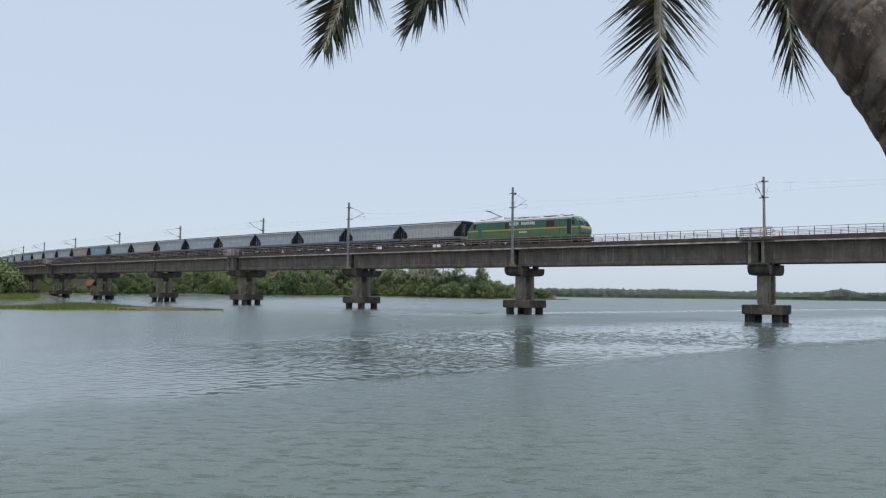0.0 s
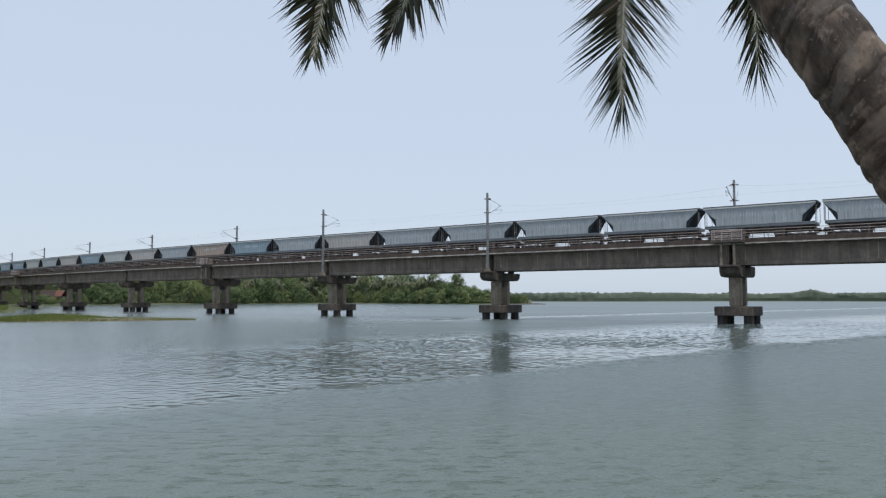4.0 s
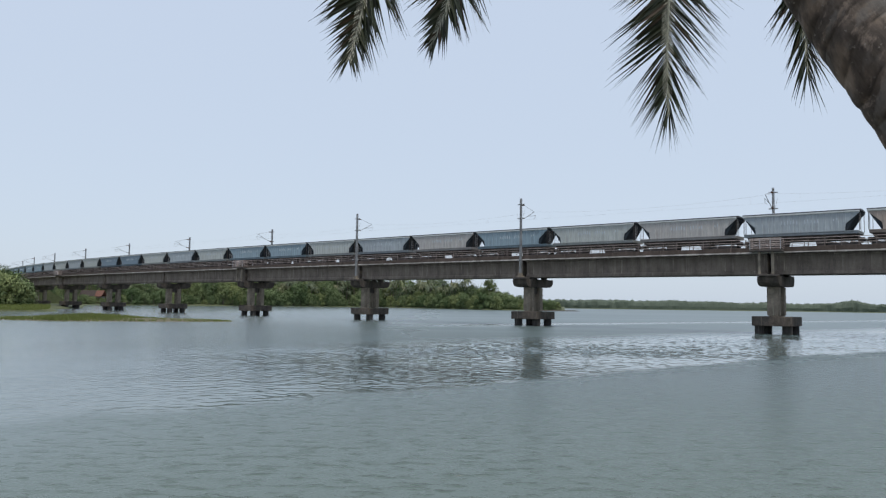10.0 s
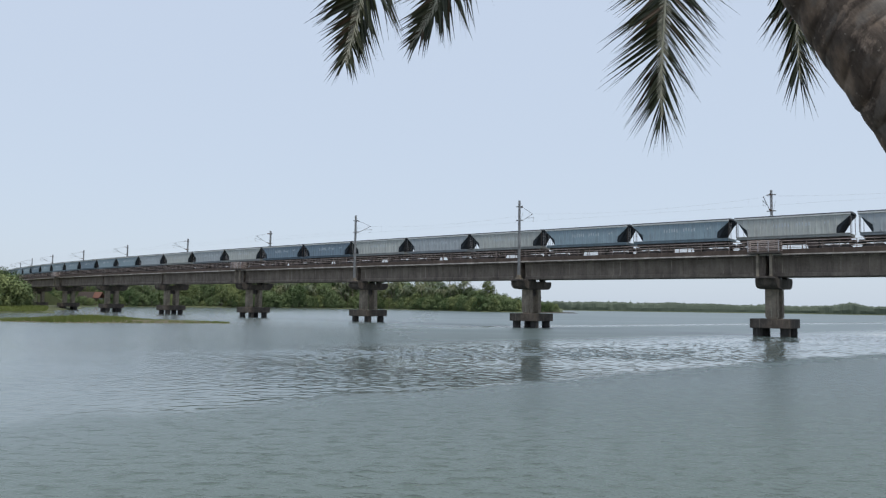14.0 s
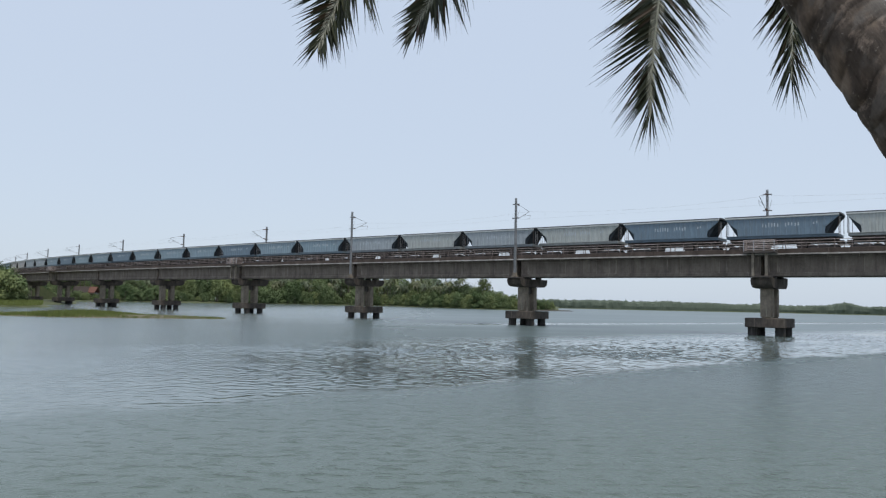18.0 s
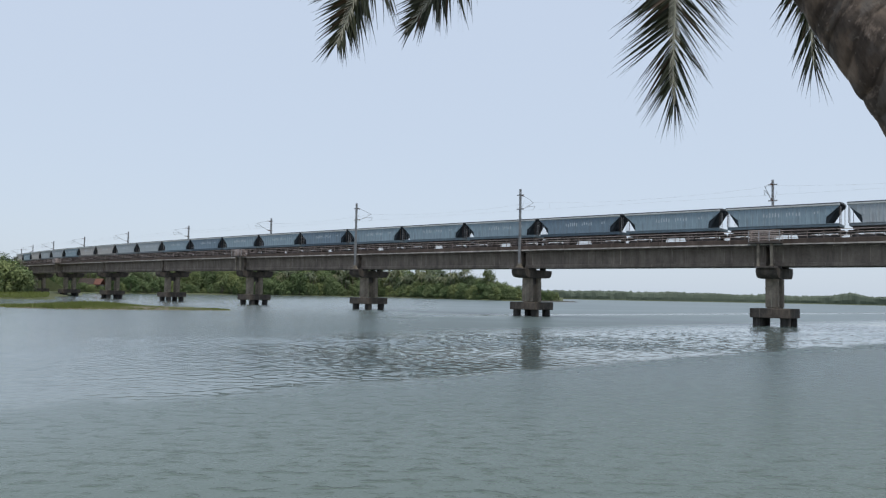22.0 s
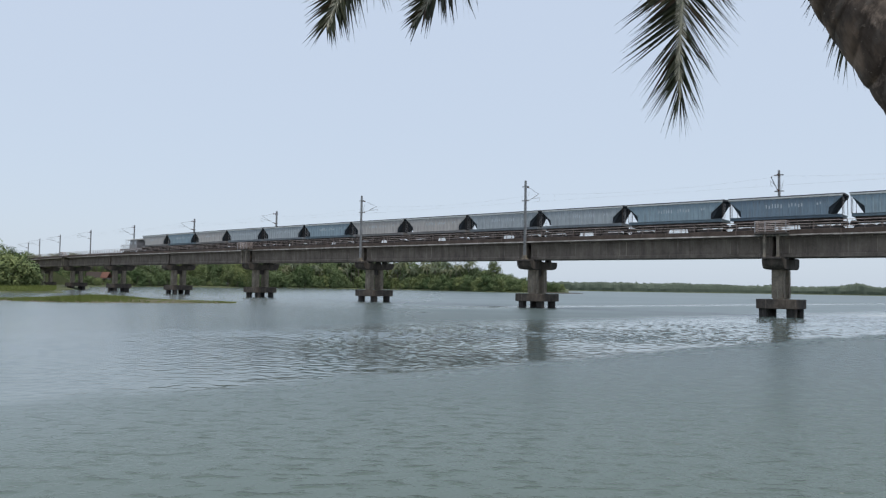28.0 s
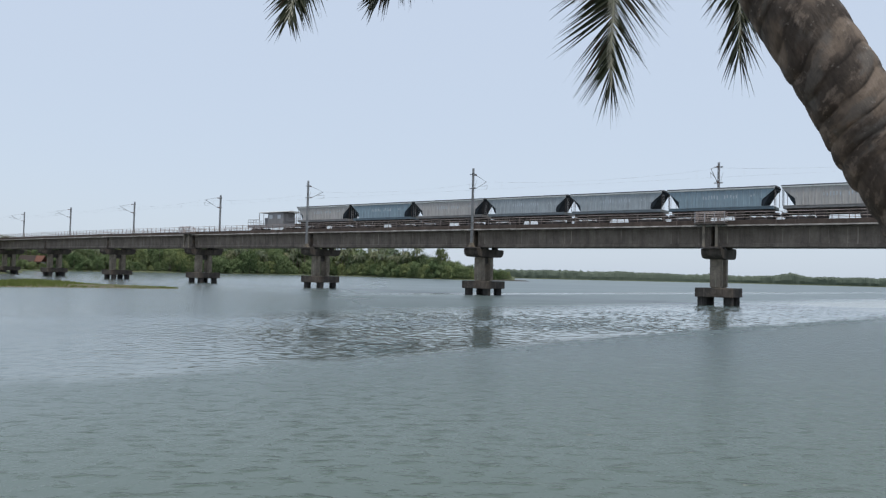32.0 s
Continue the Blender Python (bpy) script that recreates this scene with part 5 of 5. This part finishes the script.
SWAY_C = (
    (0, 0.05, 0.013, -1.9), (1, -0.046, -0.011, 2.2), (2, -0.058, -0.013, 1.5), (3, -0.032, -0.013, 1.8), (3.5, -0.018, -0.009, 1.1), (5.5, -0.008, -0.002, -0.7),
    (6, 0, 0, 0), (7, 0.029, 0.002, -0), (8, 0.027, 0.003, -0.1), (9, 0.033, 0.004, -1), (10, 0.038, 0.006, -0.9), (11, 0.044, 0.002, -0.8),
    (12, 0.042, 0.008, -1), (13, 0.021, 0.004, -0.9), (14, 0.009, 0.005, 0.6), (14.5, 0.007, 0.006, 1.6), (16.5, 0.021, 0.011, -0.5), (17, 0.021, 0.01, -0.6),
    (18, -0.034, -0.004, 2.6), (19, 0.012, 0.005, 1.3), (20, 0.105, -0.014, -0.3), (21, 0.008, 0.004, 1.2), (22, 0.061, 0.014, -0.6), (23, -0.008, 0.001, 1.3),
    (24, -0.002, 0.006, 2.2), (25, 0.107, -0.003, -2.3), (25.5, 0.072, -0.003, 2.2), (27.5, 0.042, -0.022, 2.9), (28, 0.067, -0.017, 0.3), (29, 0.003, 0, 1.4),
    (30, 0.031, 0.008, 1.2), (31, 0.067, 0.018, -0.4), (32, 0.03, 0.005, 0.2),
)
SWAY_D = (
    (0, 0.003, -0.008, -1), (1, -0.08, -0.027, 3.6), (2, -0.069, -0.025, 4.5), (3, -0.029, -0.014, 2.4), (3.5, -0.017, -0.005, 2.7), (5.5, -0.025, -0.012, 0.6),
    (6, 0, 0, 0), (7, -0.007, -0.004, 1.4), (8, -0.003, -0.002, 0.3), (9, 0.002, -0.003, 0.2), (10, 0.027, 0.007, 2.1), (11, 0.082, 0.018, -0.6),
    (12, 0.066, 0.019, -1.5), (13, -0.003, -0.003, 3.4), (14, -0.011, -0.002, 3.3), (14.5, -0.003, 0.008, 2.3), (16.5, -0.017, -0, 2.3), (17, -0.007, -0, 1.9),
    (18, -0.038, -0.009, 6.4), (19, 0.045, 0.019, 2.1), (20, 0.116, 0.013, -3.5), (21, -0.015, 0.001, 2.8), (22, 0.047, 0.011, 1.3), (23, 0.087, 0.045, -1.4),
    (24, 0.11, 0.049, 1.7), (25, 0.24, 0.12, 0), (25.5, 0.22, 0.07, 0), (27.5, 0.21, 0.04, -1.5), (28, 0.2, 0.03, -2.7), (29, 0.025, -0.005, 3.3), (30, 0.057, 0.003, 4.7), (31, 0.093, 0.004, 1.2),
    (32, -0.022, -0.034, 5.1),
)


def trunk_material():
    """Bark in broad rounded bands: v counts the leaf scars up the stem, u goes round it."""
    m, nt, b = material("palm_trunk_bark", 0.85, 0, 0.3)
    uv = nt.nodes.new("ShaderNodeUVMap")
    sep = nt.nodes.new("ShaderNodeSeparateXYZ")
    nt.links.new(uv.outputs[0], sep.inputs[0])
    fr = nt.nodes.new("ShaderNodeMath")
    fr.operation = 'FRACT'
    nt.links.new(sep.outputs["Y"], fr.inputs[0])

    def around(scale, detail, rough=0.6, dist=0.0):
        mp = nt.nodes.new("ShaderNodeMapping")
        mp.inputs["Scale"].default_value = scale
        nt.links.new(uv.outputs[0], mp.inputs[0])
        return noise_tex(nt, mp.outputs[0], 1.0, detail, rough, dist)
    patch = around((4.5, 0.55, 1), 4)
    smear = around((9.0, 1.5, 1), 5, 0.65)
    grey = around((6.0, 0.9, 1), 3)
    fibre = around((70.0, 3.0, 1), 4, 0.6)
    speck = noise_tex(nt, coords(nt), 42.0, 4, 0.7)
    c = ramp(nt, patch, ((0.4, (0.034, 0.027, 0.023)), (0.5, (0.068, 0.054, 0.045)), (0.64, (0.2, 0.155, 0.12))))
    c = mix(nt, ramp(nt, smear, ((0.53, (0, 0, 0)), (0.63, (0.7, 0.7, 0.7)))), c, (0.27, 0.215, 0.175))
    c = mix(nt, ramp(nt, grey, ((0.52, (0, 0, 0)), (0.6, (0.6, 0.6, 0.6)))), c, (0.13, 0.125, 0.118))
    c = mix(nt, 0.18, c, ramp(nt, fibre, ((0.3, (0.04, 0.034, 0.028)), (0.7, (0.22, 0.18, 0.145)))))
    c = mix(nt, ramp(nt, speck, ((0.63, (0, 0, 0)), (0.72, (0.55, 0.55, 0.55)))), c, (0.4, 0.37, 0.33))
    # the scar itself: a thin dark broken crease
    line = ramp(nt, fr.outputs[0], ((0.0, (0.9, 0.9, 0.9)), (0.09, (0.5, 0.5, 0.5)), (0.24, (0, 0, 0)), (0.93, (0, 0, 0)), (1.0, (0.7, 0.7, 0.7))))
    gaps = ramp(nt, around((7.0, 1.0, 1), 2), ((0.44, (0.1, 0.1, 0.1)), (0.56, (1, 1, 1))))
    c = mix(nt, mix(nt, 1.0, line, gaps, 'MULTIPLY'), c, (0.026, 0.021, 0.018))
    nt.links.new(c, b.inputs["Base Color"])
    bump(nt, b, mix(nt, 0.5, fibre, speck), 0.6, 0.006)
    return m


def smooth_path(pts, n):
    """Catmull-Rom through the points, n steps to a stretch."""
    pts = [Vector(p) for p in pts]
    full = [2 * pts[0] - pts[1]] + pts + [2 * pts[-1] - pts[-2]]
    out = []
    for i in range(len(pts) - 1):
        p0, p1, p2, p3 = full[i:i + 4]
        for j in range(n):
            f = j / n
            out.append(0.5 * (2 * p1 + (p2 - p0) * f + (2 * p0 - 5 * p1 + 4 * p2 - p3) * f * f + (3 * p1 - p0 - 3 * p2 + p3) * f ** 3))
    return out + [pts[-1]]


def build_palm_trunk(th):
    axis = smooth_path([(3.057, 2.1, 0.755), (2.357, 2.2, 2.005), (1.624, 2.3, 3.171), (1.342, 2.34, 3.637), (0.757, 2.6, 4.805), (0.2, 3.1, 6.2), (-0.1, 3.5, 7.3)], 130)
    bm = bmesh.new()
    n = 40
    prev, dist = None, 0.0
    rings = []
    for i, p in enumerate(axis):
        d = (axis[min(i + 1, len(axis) - 1)] - axis[max(i - 1, 0)]).normalized()
        u = d.cross(Vector((0, 1, 0))).normalized()
        v = d.cross(u)
        if i:
            dist += (p - axis[i - 1]).length
        ring, up = [], []
        for k in range(n):
            a = k * math.tau / n
            # leaf scars: sloping creases between rounded bands of uneven height
            tilt = 0.018 * math.cos(a) - 0.045 * math.sin(a) + 0.032 * noise.noise((math.cos(a) * 1.1, math.sin(a) * 1.1, dist * 3.4))
            q = (dist + tilt + 0.06 * noise.noise((0.3, 0.7, dist * 4.1))) / 0.085
            ph = q % 1.0
            part_way = 0.5 + 0.9 * noise.noise((math.cos(a) * 1.3 + 5, math.sin(a) * 1.3, dist * 5.5))
            step = 0.0105 * min(1.0, max(0.25, part_way)) * math.sin(math.pi * ph ** 0.7) ** 0.7
            lump = 0.009 * noise.noise((math.cos(a) * 1.6, math.sin(a) * 1.6, dist * 4))
            r = 0.126 + step + lump + 0.05 * max(0.0, 1 - dist / 1.2) ** 2 - 0.012 * dist / 7
            ring.append(bm.verts.new(p + (u * math.cos(a) + v * math.sin(a)) * r))
            up.append(q)
        rings.append((ring, up))
    layer = bm.loops.layers.uv.new("bark")
    for (a, qa), (b, qb) in zip(rings, rings[1:]):
        for k in range(n):
            j = (k + 1) % n
            f = bm.faces.new((a[k], a[j], b[j], b[k]))
            u0 = ((k - 3 * n // 4) % n) / n                    # the seam lies on the far side
            for loop, w in zip(f.loops, ((u0, qa[k]), (u0 + 1 / n, qa[j]), (u0 + 1 / n, qb[j]), (u0, qb[k]))):
                loop[layer].uv = w
    bm.faces.new(rings[-1][0])
    return part("trunk", bm, trunk_material(), th, "ringed brown-grey leaning palm trunk", smooth=True)


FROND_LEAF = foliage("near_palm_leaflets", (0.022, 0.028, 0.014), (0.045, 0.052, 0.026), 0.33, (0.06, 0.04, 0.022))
RACHIS = simple("palm_midrib", (0.2, 0.21, 0.16), (0.42, 0.42, 0.34), 20, 0.4)


def leaflet_mesh(droop, twist):
    """One pointed, folded leaflet, a metre long along +x, bending down."""
    bm = bmesh.new()
    rows = []
    n = 6
    for i in range(n + 1):
        f = i / n
        w = 0.5 * (0.7 + 1.0 * f) if f < 0.3 else 0.5 * (1 - (f - 0.3) / 0.7) ** 1.45 + 0.014
        c = Vector((f, 0, -droop * f * f))
        t = twist * f
        s = Vector((0, math.cos(t), math.sin(t)))
        up = Vector((0, -math.sin(t), math.cos(t)))
        rows.append([bm.verts.new(c + s * w - up * 0.3 * w), bm.verts.new(c), bm.verts.new(c - s * w - up * 0.3 * w)])
    for a, b in zip(rows, rows[1:]):
        bm.faces.new((a[0], a[1], b[1], b[0]))
        bm.faces.new((a[1], a[2], b[2], b[1]))
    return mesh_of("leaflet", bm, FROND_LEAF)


LEAVES = [leaflet_mesh(1.0, 0.5), leaflet_mesh(2.0, -0.7), leaflet_mesh(0.4, 0.2)]


def plane(px, py, y=4.0):
    """A place near the hanging fronds, four metres out."""
    k = y / 4.0
    return Vector((0.0789 + (px - 784) * 0.003044, y, 3.0632 + (441 - py) * 0.003064))


def build_frond(th, pivot, upper, hang, left, right, seed, lush=1.0):
    """A drooping frond: upper points come from the crown, hang points run down to the tip.
    left, right: rows of (share along the hanging part, way x, way z, length); lush: how wide its leaflets are."""
    rnd = random.Random(seed)
    path = smooth_path([Vector(p) for p in upper] + [plane(*p) for p in hang], 16)
    rib = bmesh.new()
    n = len(path) - 1
    for i, (a, b) in enumerate(zip(path, path[1:])):
        r0, r1 = (0.013 * (1 - j / n) ** 1.1 + 0.0025 for j in (i, i + 1))
        tube(rib, a - pivot, b - pivot, r0, r1, 6, False)
    start = 16 * (len(upper) - 2)
    total = sum((path[i + 1] - path[i]).length for i in range(start, n))
    hang_from = sum((path[i + 1] - path[i]).length for i in range(start, 16 * len(upper)))
    nxt, i, at = 0.0, start, 0.0
    clump = {-1: [0, 0.0, 1.0], 1: [0, 0.0, 1.0]}          # leaflets hang together in small bunches
    placed = []
    while i < n:
        seg = (path[i + 1] - path[i]).length
        if nxt > at + seg:
            at += seg
            i += 1
            continue
        p = path[i].lerp(path[i + 1], (nxt - at) / seg)
        u = (nxt - hang_from) / (total - hang_from)
        for sgn, table in ((-1, left), (1, right)):
            us = [q[0] for q in table]
            wx, wz, ln = (float(np.interp(u, us, [q[c] for q in table])) for c in (1, 2, 3))
            if clump[sgn][0] <= 0:
                clump[sgn] = [rnd.randint(3, 7), rnd.uniform(-0.2, 0.2), rnd.uniform(0.86, 1.1)]
            clump[sgn][0] -= 1
            x = Vector((wx + clump[sgn][1] + rnd.uniform(-0.05, 0.05), rnd.uniform(-0.25, 0.25), wz + rnd.uniform(-0.04, 0.04))).normalized()
            yv = Vector((-x.z, rnd.uniform(0.2, 1.3), x.x))
            z = x.cross(yv).normalized()
            if z.z < 0:
                z = -z
            yv = z.cross(x)
            ln *= rnd.uniform(1.02, 1.42) * clump[sgn][2]
            wd = lush * rnd.uniform(0.016, 0.027) * (1.0 - 0.35 * max(0.0, u)) * (0.5 + 0.5 * min(1.0, ln / 0.3))
            m = Matrix((x * ln, yv * wd, z * wd)).transposed().to_4x4()
            m.translation = p - pivot
            placed.append((rnd.choice(LEAVES), m))
            tube(rib, p - pivot, p - pivot + x * 0.05 + Vector((0, -0.01, 0)), 0.0024, 0.001, 3, False)      # pale leaflet base
        nxt += 0.0092 + 0.004 * max(0.0, u)
    fr = part("frond", rib, RACHIS, th, "hanging dark green palm frond")
    fr.matrix_basis = Matrix.Translation(pivot)
    for leaf, m in placed:
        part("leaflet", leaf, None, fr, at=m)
    return fr


palm = thing("coconut_palm")
build_palm_trunk(palm)
tagged(palm, "leaning coconut palm with drooping fronds over the water", "palm tree")
CROWN = (-0.1, 3.5, 7.25)
fronds = [
    (build_frond(palm, Vector((-0.506, 4.0, 4.365)), [CROWN, (-0.3, 4.3, 7.5), (-0.5, 4.55, 6.6), (-0.42, 4.2, 5.5), (-0.4, 4.05, 4.95)], [(607, -60), (602, 0), (592, 55), (580, 100)],
                 ((-1, -0.85, -0.5, 0.34), (0, -0.82, -0.57, 0.28), (0.5, -0.76, -0.65, 0.23), (0.85, -0.55, -0.83, 0.17), (1, -0.25, -1, 0.11)),
                 ((-1, 0.5, -0.85, 0.4), (0, 0.36, -0.93, 0.36), (0.5, 0.28, -0.96, 0.23), (0.85, 0.2, -1, 0.17), (1, 0.05, -1, 0.11)), 1, 1.2), SWAY_A),
    (build_frond(palm, Vector((-0.1, 4.0, 4.106)), [CROWN, (0.1, 4.3, 7.6), (0.15, 4.6, 6.7), (0.12, 4.25, 5.5), (0.1, 4.05, 4.95)], [(768, -60), (757, 0), (744, 41), (728, 75)],
                 ((-1, -0.8, -0.6, 0.32), (0, -0.8, -0.6, 0.24), (0.5, -0.76, -0.66, 0.18), (0.85, -0.62, -0.78, 0.125), (1, -0.35, -0.95, 0.085)),
                 ((-1, 0.6, -0.82, 0.38), (0, 0.42, -0.92, 0.3), (0.5, 0.2, -1, 0.18), (0.85, 0.0, -1, 0.135), (1, -0.15, -1, 0.085)), 2, 1.2), SWAY_B),
    (build_frond(palm, Vector((1.191, 4.0, 3.984)), [CROWN, (0.5, 4.1, 7.75), (1.05, 4.3, 7.0), (1.25, 4.15, 5.8), (1.21, 4.05, 5.0)], [(1152, -60), (1147, 40), (1144, 115), (1145, 186)],
                 ((-1, -0.85, -0.55, 0.36), (0, -0.78, -0.62, 0.31), (0.45, -0.74, -0.68, 0.32), (0.75, -0.6, -0.8, 0.28), (0.92, -0.38, -0.93, 0.22), (1, -0.06, -1, 0.19)),
                 ((-1, 0.82, -0.62, 0.42), (0, 0.7, -0.72, 0.36), (0.45, 0.52, -0.86, 0.27), (0.75, 0.46, -0.9, 0.26), (0.92, 0.32, -0.95, 0.22), (1, 0.06, -1, 0.19)), 3, 0.92), SWAY_C),
    (build_frond(palm, Vector((1.947, 4.0, 4.093)), [CROWN, (0.8, 4.0, 7.9), (1.6, 4.3, 7.3), (1.98, 4.2, 6.0), (1.96, 4.05, 5.0)], [(1380, -70), (1390, 0), (1397, 66), (1400, 114)],
                 ((-1, -0.6, -0.8, 0.28), (0, -0.48, -0.88, 0.26), (0.5, -0.44, -0.9, 0.25), (0.85, -0.42, -0.92, 0.23), (1, -0.15, -1, 0.19)),
                 ((-1, 0.75, -0.65, 0.32), (0, 0.62, -0.8, 0.27), (0.5, 0.55, -0.84, 0.27), (0.85, 0.5, -0.89, 0.23), (1, 0.2, -1, 0.19)), 4, 1.2), SWAY_D),
]


# ---------------------------------------------------------------- what moves
def motions():
    times = [0, 2, 4, 6, 8, 9, 10, 12, 14, 16, 18, 20, 22, 24, 26, 28, 30, 32]
    for ob, s in train:
        walk(ob, [(t, track(s - run(t), RAIL_Z)) for t in times])
    for fr, rows in fronds:
        base = fr.matrix_basis.translation.copy()
        walk(fr, [(t, pose(base.x + dx, base.y, base.z + dz, 0, lean, 0)) for t, dx, dz, lean in rows if t <= 32])
    walk(water, [(0, pose(1.5, 1.3, 0)), (16, pose(-1.0, -0.87, 0)), (32, pose(-3.5, -3.05, 0))])


motions()
